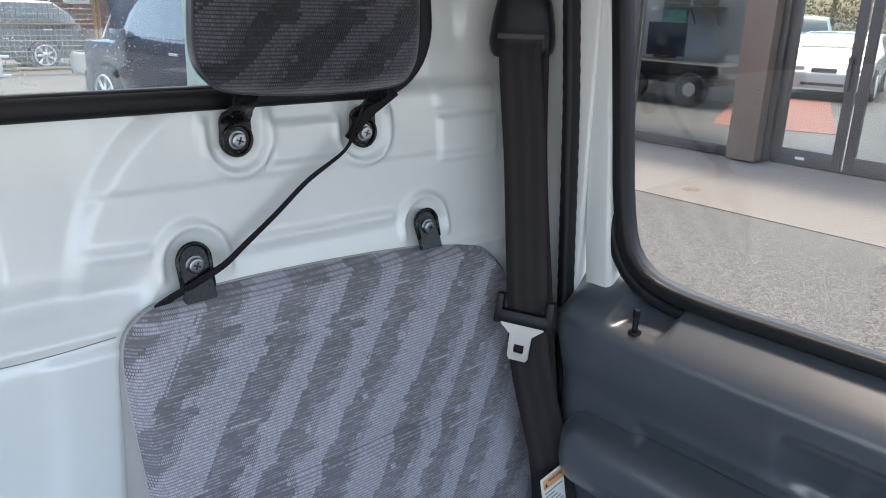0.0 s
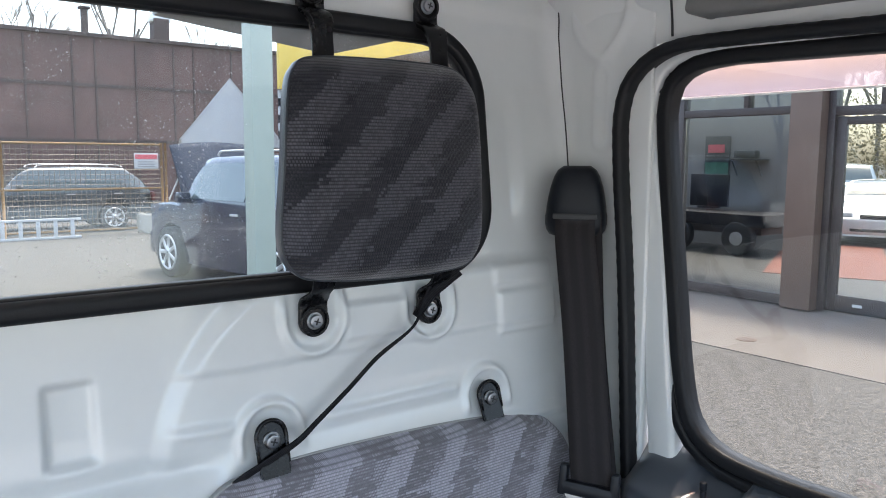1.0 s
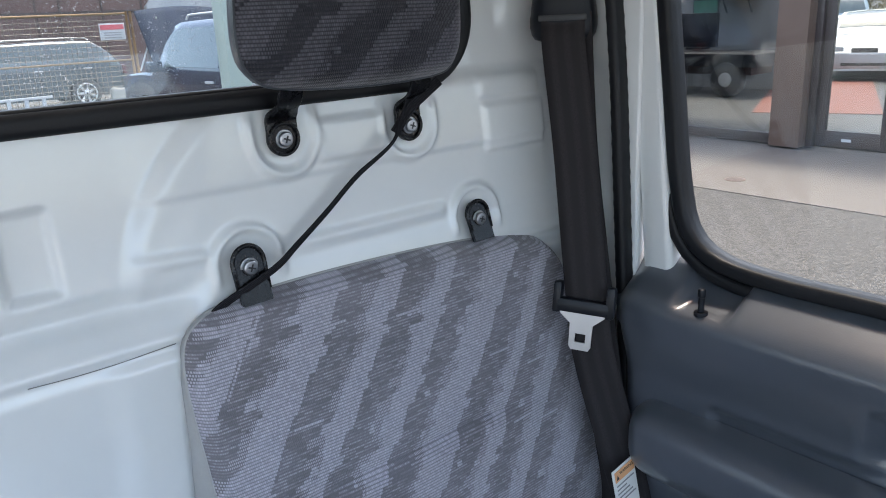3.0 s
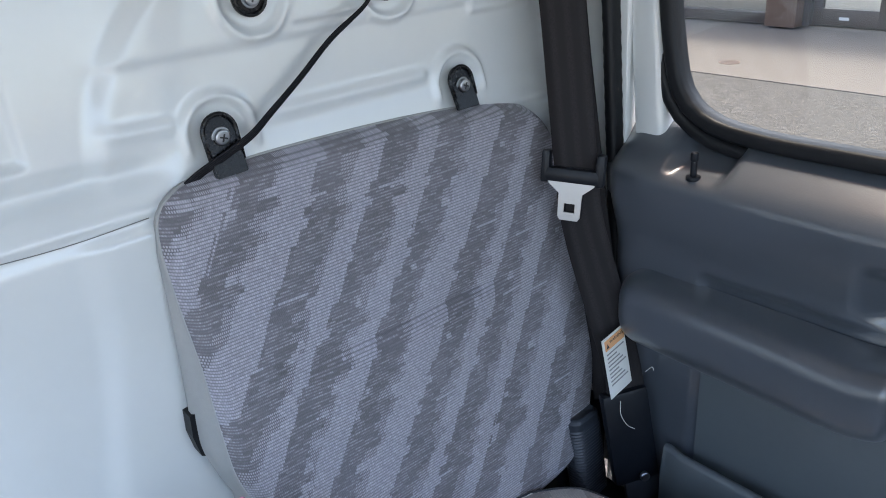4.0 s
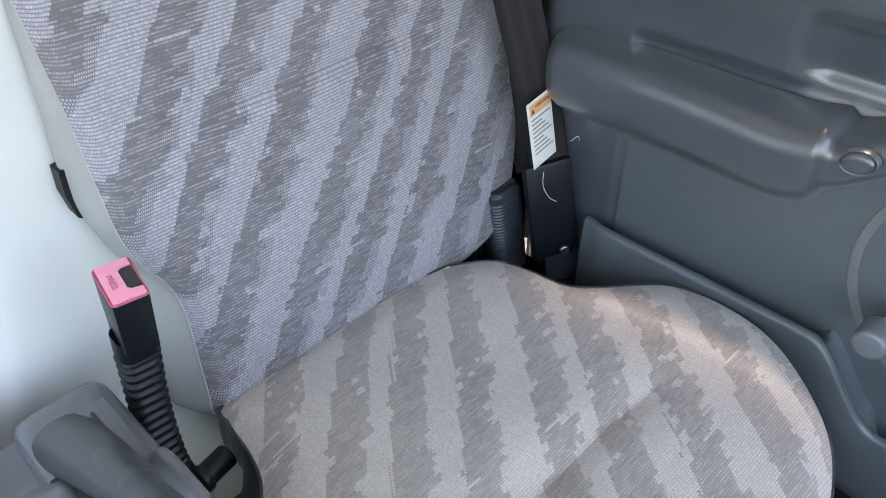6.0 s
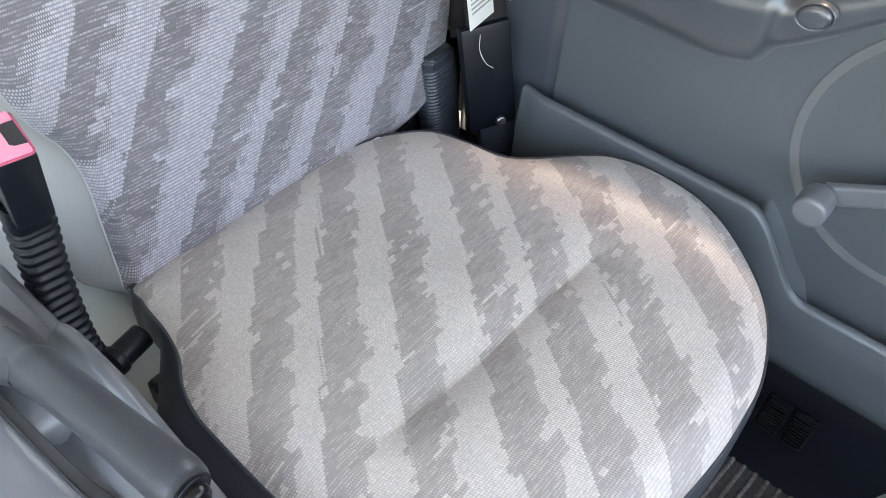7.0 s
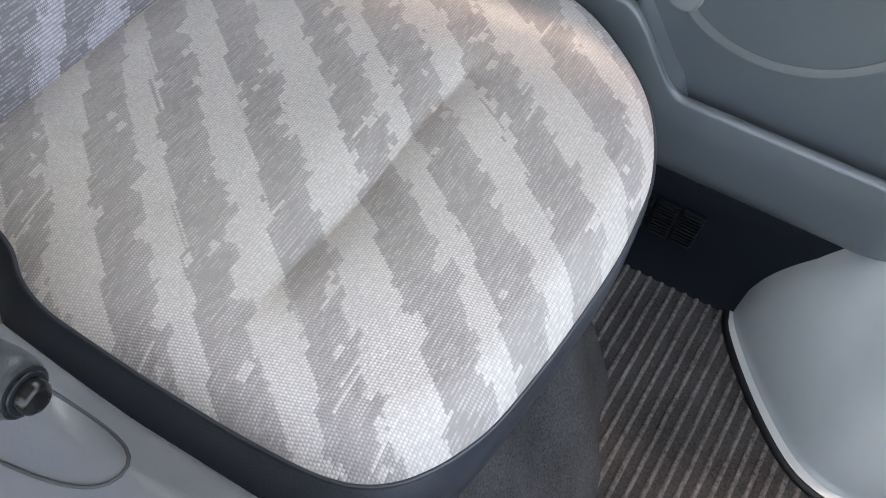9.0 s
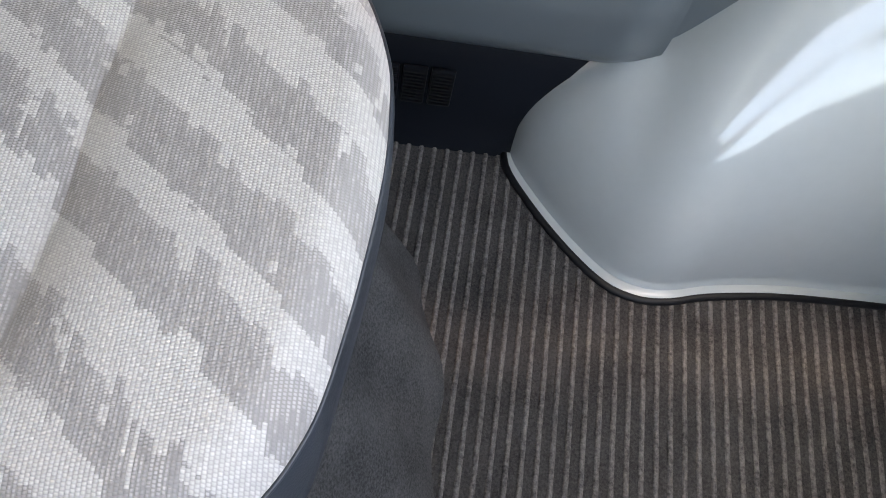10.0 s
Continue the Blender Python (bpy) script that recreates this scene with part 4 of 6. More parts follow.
# black box added to fill the corner right of the steel top
box("side_cover", (0.125, 0.36, 0.27), Vector((0.525, 0.45, 0.765)) - felt.location, M_BLACK, felt, 0.012, "black box filling the corner beside the seat box")


# ---------------------------------------------------------------- seat back
def back_y(z):
    """Front of the seat back at a height."""
    return 0.655 + (0.215 if z < 1.22 else 0.185) * (z - 1.22)


seat_back = thing("upholstered_back", "passenger seat backrest in grey striped cloth with grey vinyl sides", "seat back", (0.35, 0.66, 0.95))
SB = seat_back.location
BACK = rounded_outline([(0.160, 1.411), (0.20, 1.413), (0.25, 1.414), (0.325, 1.413), (0.40, 1.410), (0.47, 1.405), (0.53, 1.399), (0.560, 1.389), (0.579, 1.368), (0.588, 1.335), (0.590, 1.29), (0.593, 1.24), (0.597, 1.18), (0.599, 1.13), (0.594, 1.075), (0.580, 1.025), (0.557, 0.980), (0.525, 0.955), (0.47, 0.946), (0.40, 0.945), (0.28, 0.946), (0.19, 0.948), (0.150, 0.948), (0.139, 0.958), (0.141, 0.98), (0.145, 1.02), (0.149, 1.065), (0.145, 1.097), (0.131, 1.125), (0.123, 1.155), (0.122, 1.20), (0.122, 1.26), (0.119, 1.325), (0.119, 1.368), (0.125, 1.393), (0.140, 1.406)], 260)


def back_place(x, z, h):
    return Vector((x, back_y(z) + h, z)) - SB


def back_crown(x, z, r):
    deep = 0.013 + 0.013 * sstep(z, 1.33, 1.40) * sstep(x, 0.13, 0.20) + 0.010 * sstep(x, 0.45, 0.58)       # the roll of the cover is deeper at the top and outer side
    h = deep * max(0.0, (r - 0.94) / 0.06) ** 2.0
    h -= 0.006 * (1 - min(r, 1.0) ** 2)                     # slight crown
    # tuck of the cover across the back: a narrow fold, fuller below it
    d = z - (1.226 - 0.075 * max(0.0, x - 0.42))
    run = sstep(x, 0.19, 0.25) * (1 - 0.85 * sstep(x, 0.42, 0.50))
    h += run * (0.0055 * math.exp(-d / 0.010) if d > 0 else 0.0055 * math.exp(d / 0.0025) - 0.0075 * sstep(-d, -0.002, 0.018) * math.exp(d / 0.06))
    h += 0.0015 * math.sin(x * 31 + z * 17) * (1 - r)
    return h


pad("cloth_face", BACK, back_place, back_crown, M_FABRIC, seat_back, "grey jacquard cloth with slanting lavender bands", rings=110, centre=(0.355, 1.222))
rim0 = [back_place(x, z, back_crown(x, z, 1.0)) for x, z in BACK]


def shrink(points, c, k):
    return [(c[0] + (x - c[0]) * k, c[1] + (z - c[1]) * k) for x, z in points]


def back_depth(z):
    return wall_y(max(z, 0.9)) - 0.012


def side_swell(x, z):
    """How far the vinyl side stands out past the cloth on the inner side, flared at the foot."""
    w = 0.016 * sstep(-z, -1.41, -1.20) - 0.006 * sstep(-z, -1.19, -1.14)
    w += 0.022 * sstep(-z, -1.125, -1.06) * (1 - 0.45 * sstep(-z, -1.0, -0.955))
    return w * (1 - sstep(x, 0.15, 0.19))


loops = [rim0]
for k, f, g in ((1.000, 0.10, 0.12), (0.999, 0.35, 0.5), (0.997, 0.7, 0.95), (0.992, 0.9, 1.0), (0.98, 1.0, 0.8), (0.95, 1.0, 0.0)):
    ring_pts = []
    for (x, z), (bx, bz), p in zip(shrink(BACK, (0.355, 1.18), k), BACK, rim0):
        y0 = p.y + SB.y
        deep = min(back_depth(z), y0 + 0.058)
        ring_pts.append(Vector((x - side_swell(bx, bz) * g, y0 + (max(deep, y0 + 0.014) - y0) * f, z)) - SB)
    loops.append(ring_pts)
skirt("vinyl_side", loops, M_GREYVINYL, seat_back, "light grey vinyl side cover", closed_end=True)
sweep("piping", [Vector(p) + Vector((0, 0.001, 0)) for p in rim0], ring_section(0.0016, 8), M_GREYVINYL, seat_back, up=(0, 1, 0), closed=True)
# black stop behind the side
stop = [(0.105, 1.212), (0.1035, 1.190), (0.107, 1.168), (0.122, 1.158), (0.130, 1.215)]
bm = bmesh.new()
fr = [bm.verts.new(Vector((x, 0.684, z)) - SB) for x, z in stop]
bk = [bm.verts.new(Vector((x, 0.70, z)) - SB) for x, z in stop]
bm.faces.new(fr), bm.faces.new(bk[::-1])
for i in range(5):
    bm.faces.new((fr[i], bk[i], bk[(i + 1) % 5], fr[(i + 1) % 5]))
part("rubber_stop", bm, M_RUBBER, seat_back, "black rubber stop")


def bolt(at, parent, away, r=0.0070):
    """A domed cross-head screw that looks along -y."""
    m = Matrix.Translation(at) @ pose(0, 0, 0, 90, 0, 0)
    head = disc("screw", r, 0.005, m, M_STEEL, parent, 0.0018, 24, "bright cross-head screw")
    disc("washer", r * 1.25, 0.0018, Matrix.Translation(at + Vector((0, 0.003, 0))) @ pose(0, 0, 0, 90, 0, 0), M_STEEL, head, 0.0005, 24)
    for a in (0, 90):
        box("slot", (r * 1.0, 0.0008, r * 0.2), (0, 0, 0), M_SEALER, head, rot=Matrix.Translation(at + Vector((0, -0.0026, 0))) @ pose(0, 0, 0, 0, a + 20, 0))
    return head


def bracket(parent, base, outline, y_of, thick=0.004):
    """A pressed plate from an outline in x and z."""
    bm = bmesh.new()
    f = [bm.verts.new(Vector((x, y_of(z) - thick, z)) - base) for x, z in outline]
    b = [bm.verts.new(Vector((x, y_of(z), z)) - base) for x, z in outline]
    bm.faces.new(f)
    bm.faces.new(b[::-1])
    n = len(outline)
    for i in range(n):
        bm.faces.new((f[i], b[i], b[(i + 1) % n], f[(i + 1) % n]))
    bmesh.ops.bevel(bm, geom=[e for e in bm.edges if all(v in f for v in e.verts)], offset=0.0012, segments=2, affect="EDGES")
    return part("bracket", bm, M_GLOSSBLACK, parent, "glossy black steel bracket", smooth=True)


for bx, bz, top_z in ((0.1945, 1.440, 1.462), (0.467, 1.430, 1.450)):
    r = 0.0150
    shape = [(bx + r * math.cos(q), bz + 0.004 + r * math.sin(q)) for q in [math.pi * i / 14 for i in range(15)]] + [(bx - r, 1.407), (bx + r, 1.407)]
    br = bracket(seat_back, SB, shape, lambda z: wall_y(z) - 0.014)
    rim_pts = [Vector((x, wall_y(z) - 0.0185, z)) - SB for x, z in shape[:15]]
    rim_pts = [Vector((bx + r * 0.96, wall_y(1.42) - 0.0185, 1.418)) - SB] + rim_pts + [Vector((bx - r * 0.96, wall_y(1.42) - 0.0185, 1.418)) - SB]
    sweep("rolled_edge", rim_pts, ring_section(0.0022, 8), M_GLOSSBLACK, br, up=(0, 1, 0))
    bolt(Vector((bx, wall_y(bz) - 0.022, bz)) - SB, br, None)

# ---------------------------------------------------------------- headrest
headrest = thing("headrest", "square headrest in dark striped cloth on black wall brackets", "headrest", (0.31, 0.69, 1.70))
HB = headrest.location
HEAD = rounded_outline([(0.235, 1.795), (0.31, 1.799), (0.385, 1.798), (0.412, 1.788), (0.424, 1.764), (0.426, 1.70), (0.422, 1.632), (0.412, 1.603), (0.388, 1.592), (0.31, 1.589), (0.228, 1.594), (0.203, 1.605), (0.194, 1.632), (0.202, 1.70), (0.209, 1.764), (0.217, 1.785)], 160)


def head_place(x, z, h):
    return Vector((x, 0.668 + 0.10 * (z - 1.70) + h, z)) - HB


def head_crown(x, z, r):
    return 0.020 * max(0.0, (r - 0.82) / 0.18) ** 2.2 - 0.010 * (1 - min(r, 1) ** 2)


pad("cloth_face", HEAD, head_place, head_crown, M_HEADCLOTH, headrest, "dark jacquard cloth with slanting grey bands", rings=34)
hr0 = [head_place(x, z, 0.020) for x, z in HEAD]
hl = [hr0]
for k, d in ((1.003, 0.003), (1.004, 0.007), (0.995, 0.014), (0.965, 0.020), (0.90, 0.022)):
    hl.append([head_place(x, z, 0.020 + d) for x, z in shrink(HEAD, (0.312, 1.695), k)])
skirt("side_cover", hl, M_DARKSIDE, headrest, "charcoal vinyl side and back", closed_end=True)
sweep("piping", hr0, ring_section(0.0013, 8), M_DARKSIDE, headrest, up=(0, 1, 0), closed=True)
for bx, bz, lo in ((0.2500, 1.545, 1), (0.392, 1.540, 1), (0.272, 1.872, -1), (0.416, 1.872, -1)):
    wy = wall_y(bz) - 0.012
    far = bz + lo * (0.062 if lo > 0 else 0.105)
    pth = smooth_path([(bx, wy, bz - lo * 0.002), (bx, wy - 0.001, bz + lo * 0.008), (bx, wy - 0.002, bz + lo * 0.020), (bx, wy - 0.022, bz + lo * 0.036), (bx, wy - 0.030, far)], 26)
    sec = block_section(0.031, 0.005, 0.3)
    wide = [1.0 - 0.24 * sstep(i, 8, 13) for i in range(26)]
    arm_ob = sweep("bracket", [p - HB for p in pth], sec, M_GLOSSBLACK, headrest, "glossy black steel bracket", up=(0, 1, 0), scale=wide)
    disc("foot", 0.0158, 0.0055, Matrix.Translation(Vector((bx, wy - 0.001, bz)) - HB) @ pose(0, 0, 0, 90, 0, 0), M_GLOSSBLACK, arm_ob, 0.002)
    ringp = [Vector((bx + 0.0142 * math.cos(q), wy - 0.0045, bz + 0.0142 * math.sin(q))) - HB for q in [2 * math.pi * i / 28 for i in range(28)]]
    sweep("rolled_edge", ringp, ring_section(0.0018, 8), M_GLOSSBLACK, arm_ob, up=(0, 1, 0), closed=True)
    bolt(Vector((bx, wy - 0.007, bz)) - HB, arm_ob, None)

# strap that hangs from the headrest to the seat back
strap = thing("seat_strap", "thin black webbing strap from the headrest to the seat back", "strap", (0.3, 0.70, 1.5))
ST = strap.location
line = [(0.396, 0.706, 1.600), *[on_wall(x, z, o) for x, z, o in ((0.388, 1.575, 0.024), (0.373, 1.548, 0.020), (0.356, 1.527, 0.018), (0.317, 1.501, 0.016), (0.279, 1.474, 0.016), (0.241, 1.450, 0.018), (0.218, 1.437, 0.021), (0.189, 1.425, 0.018), (0.165, 1.414, 0.012), (0.150, 1.404, 0.006))]]
ribbon("webbing", [Vector(p) - ST for p in line], [(1, 0, 0.1), (0.9, 0.3, 0.0), (0.6, 0.6, -0.3), (0.55, 0.5, -0.5), (0.55, 0.5, -0.55), (0.55, 0.5, -0.6), (0.5, 0.4, -0.7), (0.5, 0.3, -0.75), (0.5, 0.3, -0.75)], 0.0084, 0.0012, M_STRAP, strap, n=80)
tail = [(0.412, 0.700, 1.584), (0.400, 0.708, 1.572), (0.384, 0.714, 1.558), (0.368, 0.719, 1.536)]
ribbon("tail", [Vector(p) - ST for p in tail], [(0.6, -0.3, -0.7), (0.6, -0.3, -0.7)], 0.010, 0.0014, M_STRAP, strap, n=20)

# ---------------------------------------------------------------- seat cushion
seat_cushion = thing("seat_cushion", "passenger seat cushion in grey striped cloth toned for stronger light", "seat cushion", (0.32, 0.36, 0.93))
SC = seat_cushion.location
CUSH = rounded_outline([(0.150, 0.606), (0.25, 0.612), (0.35, 0.610), (0.42, 0.598), (0.452, 0.582), (0.478, 0.556), (0.487, 0.515), (0.491, 0.472), (0.510, 0.442), (0.544, 0.411), (0.565, 0.386), (0.575, 0.348), (0.572, 0.300), (0.556, 0.260), (0.525, 0.219), (0.492, 0.188), (0.455, 0.167), (0.41, 0.152), (0.372, 0.148), (0.335, 0.147), (0.30, 0.149), (0.262, 0.153), (0.231, 0.157), (0.180, 0.166), (0.150, 0.177), (0.128, 0.190), (0.113, 0.204), (0.102, 0.223), (0.096, 0.250), (0.093, 0.30), (0.093, 0.36), (0.095, 0.42), (0.098, 0.453), (0.107, 0.482), (0.122, 0.508), (0.131, 0.54), (0.137, 0.58)], 280)


def cush_z(y):
    return 1.0 - 0.085 * (y - 0.35)


def cush_place(x, y, h):
    return Vector((x, y, cush_z(y) + h)) - SC


def cush_crown(x, y, r):
    h = -max(0.009, cush_z(y) - 0.984) * max(0.0, (r - 0.80) / 0.20) ** 2.3
    h += 0.013 * (1 - min(r, 1.0) ** 2)
    # sharp crease across the middle
    d = y - (0.337 - 0.05 * x + 0.0015 * math.sin(x * 40))
    run = sstep(x, 0.13, 0.22) * (1 - sstep(x, 0.37, 0.46))
    h -= run * 0.0155 * (math.exp(-d / 0.026) if d > 0 else math.exp(d / 0.022))
    h -= 0.006 * bump1(math.hypot(x - 0.32, y - 0.44), 0.11)
    h += 0.0015 * math.sin(x * 37 + y * 23) * (1 - r)
    return h


pad("cloth_face", CUSH, cush_place, cush_crown, M_LITCLOTH, seat_cushion, "grey jacquard cloth with slanting bands, toned lighter for its light", rings=120, centre=(0.31, 0.3205))
cr0 = [cush_place(x, y, cush_crown(x, y, 1.0)) for x, y in CUSH]
cl = [cr0]
for k, d, swell in ((1.006, 0.006, 0.006), (1.018, 0.020, 0.020), (1.020, 0.042, 0.027), (1.0, 0.062, 0.020), (0.94, 0.068, 0.0)):
    cl.append([Vector((x - swell * (1 - sstep(x, 0.12, 0.22)) * (1 - sstep(y, 0.50, 0.56)), y, p.z + SC.z - d)) - SC for (x, y), p in zip(shrink(CUSH, (0.31, 0.36), k), cr0)])
skirt("vinyl_side", cl, M_DARKSIDE, seat_cushion, "charcoal vinyl cushion side", closed_end=True)
sweep("piping", cr0, ring_section(0.0018, 8), M_DARKSIDE, seat_cushion, up=(0, 0, 1), closed=True)
box("white_tag", (0.016, 0.003, 0.007), Vector((0.430, 0.592, 0.968)) - SC, M_PAPER, seat_cushion, 0.001, "small white cloth tag")
hinge = disc("hinge_tube", 0.0115, 0.034, Matrix.Translation(Vector((0.108, 0.566, 0.950)) - SC) @ pose(0, 0, 0, 0, 90, 12), M_BLACK, seat_cushion, 0.002, label="glossy black hinge tube")
disc("collar", 0.0135, 0.008, Matrix.Translation(Vector((0.094, 0.563, 0.950)) - SC) @ pose(0, 0, 0, 0, 90, 12), M_BLACK, hinge, 0.002)
box("hinge_foot", (0.035, 0.05, 0.030), Vector((0.115, 0.505, 0.934)) - SC, M_GLOSSBLACK, seat_cushion, 0.006, "black hinge foot")

# ---------------------------------------------------------------- seat belt
belt = thing("seat_belt", "grey-brown shoulder belt with tongue, hanging beside the seat", "seat belt", (0.57, 0.62, 1.3))
BL = belt.location
cover = []
profile = [(1.612, 0.70, 0.80), (1.614, 0.86, 0.95), (1.619, 0.95, 1.02), (1.627, 1.0, 1.06), (1.636, 1.0, 1.04), (1.642, 0.97, 0.98), (1.648, 0.96, 0.96), (1.660, 0.91, 0.93), (1.672, 0.84, 0.87), (1.684, 0.74, 0.78), (1.692, 0.62, 0.64), (1.697, 0.44, 0.42)]
seg_n = 36
for z, gw, gd in profile:
    for j in range(seg_n):
        q = 2 * math.pi * j / seg_n
        c, s = math.cos(q), math.sin(q)
        u, w = 0.0375 * gw * abs(c) ** 0.6 * (1 if c > 0 else -1), 0.030 * gd * abs(s) ** 0.55 * (1 if s > 0 else -0.4)
        cover.append(Vector((0.6025 - 0.62 * u - 0.78 * w, 0.7065 + 0.78 * u - 0.62 * w, z)) - BL)
guide = mesh_part("guide_cover", cover, grid_faces(len(profile), seg_n, False, True) + [tuple(range(seg_n))[::-1], tuple(range((len(profile) - 1) * seg_n, len(profile) * seg_n))], M_BLACK, belt, "black plastic belt guide cover")
box("slot", (0.052, 0.004, 0.0060), Vector((0.5785, 0.6873, 1.637)) - BL, M_SEALER, guide, 0.001, "dark belt slot", pose(0, 0, 0, 0, 0, -51.5))
runs = [(0.580, 0.688, 1.634), (0.5715, 0.679, 1.606), (0.5655, 0.659, 1.51), (0.557, 0.641, 1.42), (0.549, 0.623, 1.325), (0.547, 0.612, 1.27), (0.560, 0.592, 1.18), (0.572, 0.575, 1.10), (0.572, 0.56, 1.04), (0.572, 0.545, 0.97)]
widths = [(0.62, -0.78, 0), (0.62, -0.78, 0), (0.60, -0.80, 0), (0.58, -0.82, 0), (0.52, -0.85, 0), (0.5, -0.85, 0), (0.75, -0.6, 0), (0.85, -0.45, 0), (0.85, -0.45, 0), (0.85, -0.45, 0)]
ribbon("webbing", [Vector(p) - BL for p in runs], widths, 0.047, 0.0016, M_BELT, belt, "grey-brown seat belt webbing", n=90)
back_run = [(0.600, 0.690, 1.64), (0.594, 0.676, 1.50), (0.588, 0.652, 1.36), (0.590, 0.63, 1.2), (0.594, 0.60, 1.02)]
ribbon("return_webbing", [Vector(p) - BL for p in back_run], [(0.1, -1, 0), (0.2, -1, 0), (0.4, -0.9, 0), (0.6, -0.7, 0)], 0.047, 0.0016, M_BELT, belt, n=50)
# tongue
TG = Matrix.Translation(Vector((0.547, 0.626, 1.326)) - BL) @ pose(0, 0, 0, -8, 3, -63)
tongue = new("tongue")
tongue.parent = belt
bm = bmesh.new()
part("slider", box_bm((0.066, 0.014, 0.017), (0, -0.004, 0), 0.006), M_BLACK, tongue, "black plastic belt slider", smooth=True).matrix_local = TG
for sx in (-1, 1):
    part("slider_ear", box_bm((0.010, 0.015, 0.036), (sx * 0.030, -0.003, 0.008), 0.004), M_BLACK, tongue, smooth=True).matrix_local = TG
plate = [(-0.026, -0.006), (-0.025, -0.010), (-0.013, -0.020), (-0.0125, -0.046), (-0.010, -0.050), (0.010, -0.050), (0.0125, -0.046), (0.013, -0.020), (0.025, -0.010), (0.026, -0.006)]
hole = [(-0.006, -0.031), (-0.006, -0.041), (0.006, -0.041), (0.006, -0.031)]
bm = bmesh.new()
layers = []
for y in (-0.0075, -0.0050):
    o = [bm.verts.new((x, y, z)) for x, z in plate]
    h = [bm.verts.new((x, y, z)) for x, z in hole]
    layers.append((o, h))
    bm.faces.new((o[0], o[1], o[2], h[0], h[3], o[7], o[8], o[9]))
    bm.faces.new((o[2], o[3], o[4], h[1], h[0]))
    bm.faces.new((o[4], o[5], h[2], h[1]))
    bm.faces.new((o[5], o[6], o[7], h[3], h[2]))
for (fo, fh), (bo, bh) in ((layers[0], layers[1]),):
    for loop_f, loop_b in ((fo, bo), (fh, bh)):
        for i in range(len(loop_f)):
            bm.faces.new((loop_f[i], loop_f[(i + 1) % len(loop_f)], loop_b[(i + 1) % len(loop_f)], loop_b[i]))
part("latch_plate", bm, M_STEEL, tongue, "bright steel latch plate").matrix_local = TG
# warning label sewn to the belt
LB = Matrix.Translation(Vector((0.5545, 0.566, 1.108)) - BL) @ pose(0, 0, 0, -7, -6, 4)
label_ob = part("care_label", box_bm((0.042, 0.0012, 0.080), (0, 0, 0), 0.0004), M_PAPER, belt, "white belt label with an orange heading")
label_ob.matrix_local = LB
box("heading", (0.037, 0.0006, 0.013), (0.001, -0.0010, 0.0305), M_ORANGE, label_ob)
tri = bmesh.new()
tv = [tri.verts.new(p) for p in ((-0.0160, -0.0015, 0.0265), (-0.0105, -0.0015, 0.0265), (-0.0132, -0.0015, 0.0325))]
tri.faces.new(tv)
part("warning_triangle", tri, M_SEALER, label_ob)
lettering("heading_text", "WARNING", 0.0054, pose(0.0040, -0.0015, 0.0325, 90, 0, 0), M_SEALER, label_ob)
for i in range(9):
    w = 0.033 - 0.005 * ((i * 7) % 4)
    box("print_line", (w, 0.0004, 0.0016), (-0.0165 + w / 2, -0.0009, 0.0185 - 0.0052 * i), M_INK, label_ob)
thread = smooth_path([(0.556, 0.560, 1.055), (0.552, 0.556, 1.040), (0.560, 0.552, 1.022), (0.571, 0.548, 1.012), (0.577, 0.547, 1.003)], 26)
sweep("loose_thread", [p - BL for p in thread], ring_section(0.0004, 5), M_PAPER, belt, "loose white sewing thread")
thread2 = smooth_path([(0.588, 0.550, 1.085), (0.598, 0.548, 1.088), (0.604, 0.549, 1.080)], 12)
sweep("loose_thread", [p - BL for p in thread2], ring_section(0.0004, 5), M_PAPER, belt)
# sleeve, bracket and bellows at the lower anchor
SL = Matrix.Translation(Vector((0.570, 0.556, 1.000)) - BL) @ pose(0, 0, 0, -9, -6, -28)
part("anchor_sleeve", box_bm((0.058, 0.018, 0.125), (0, 0, 0), 0.006), M_BLACK, belt, "black plastic belt sleeve", smooth=True).matrix_local = SL
part("anchor_bracket", box_bm((0.044, 0.010, 0.10), (0, 0, 0), 0.003), M_DARKSIDE, belt, "dull brown steel anchor bracket", smooth=True).matrix_local = Matrix.Translation(Vector((0.580, 0.540, 0.915)) - BL) @ pose(0, 0, 0, -9, -6, -28)
disc("anchor_screw", 0.006, 0.006, Matrix.Translation(Vector((0.569, 0.530, 0.952)) - BL) @ pose(0, 0, 0, 80, 0, -28), M_STEEL, belt, 0.002, 16)
bel = smooth_path([(0.543, 0.612, 1.02), (0.546, 0.606, 0.96), (0.553, 0.60, 0.88)], 132)
sweep("ribbed_boot", [p - BL for p in bel], block_section(0.048, 0.030, 0.4), M_DARKSIDE, belt, "ribbed black boot", up=(0, 1, 0), scale=[(0.80 if i < 5 else 1.0) + 0.07 * (1 if i % 4 < 2 and i > 14 else 0) for i in range(132)])
cable = smooth_path([(0.597, 0.585, 1.06), (0.602, 0.575, 1.0), (0.606, 0.57, 0.94), (0.612, 0.555, 0.88)], 30)
sweep("edge_cord", [p - BL for p in cable], ring_section(0.003, 8), M_RUBBER, belt)

# buckle on its stalk
buckle = thing("belt_buckle", "black belt buckle with a pink press button on a ribbed stalk", "belt buckle", (0.09, 0.58, 0.95))
BK = buckle.location
BM4 = Matrix.Translation(Vector((0.0925, 0.592, 1.136)) - BK) @ pose(0, 0, 0, 11, 0, 0) @ pose(0, 0, 0, 0, 0, 82)
bm = box_bm((0.042, 0.028, 0.066), (0, 0, 0), 0.0035)
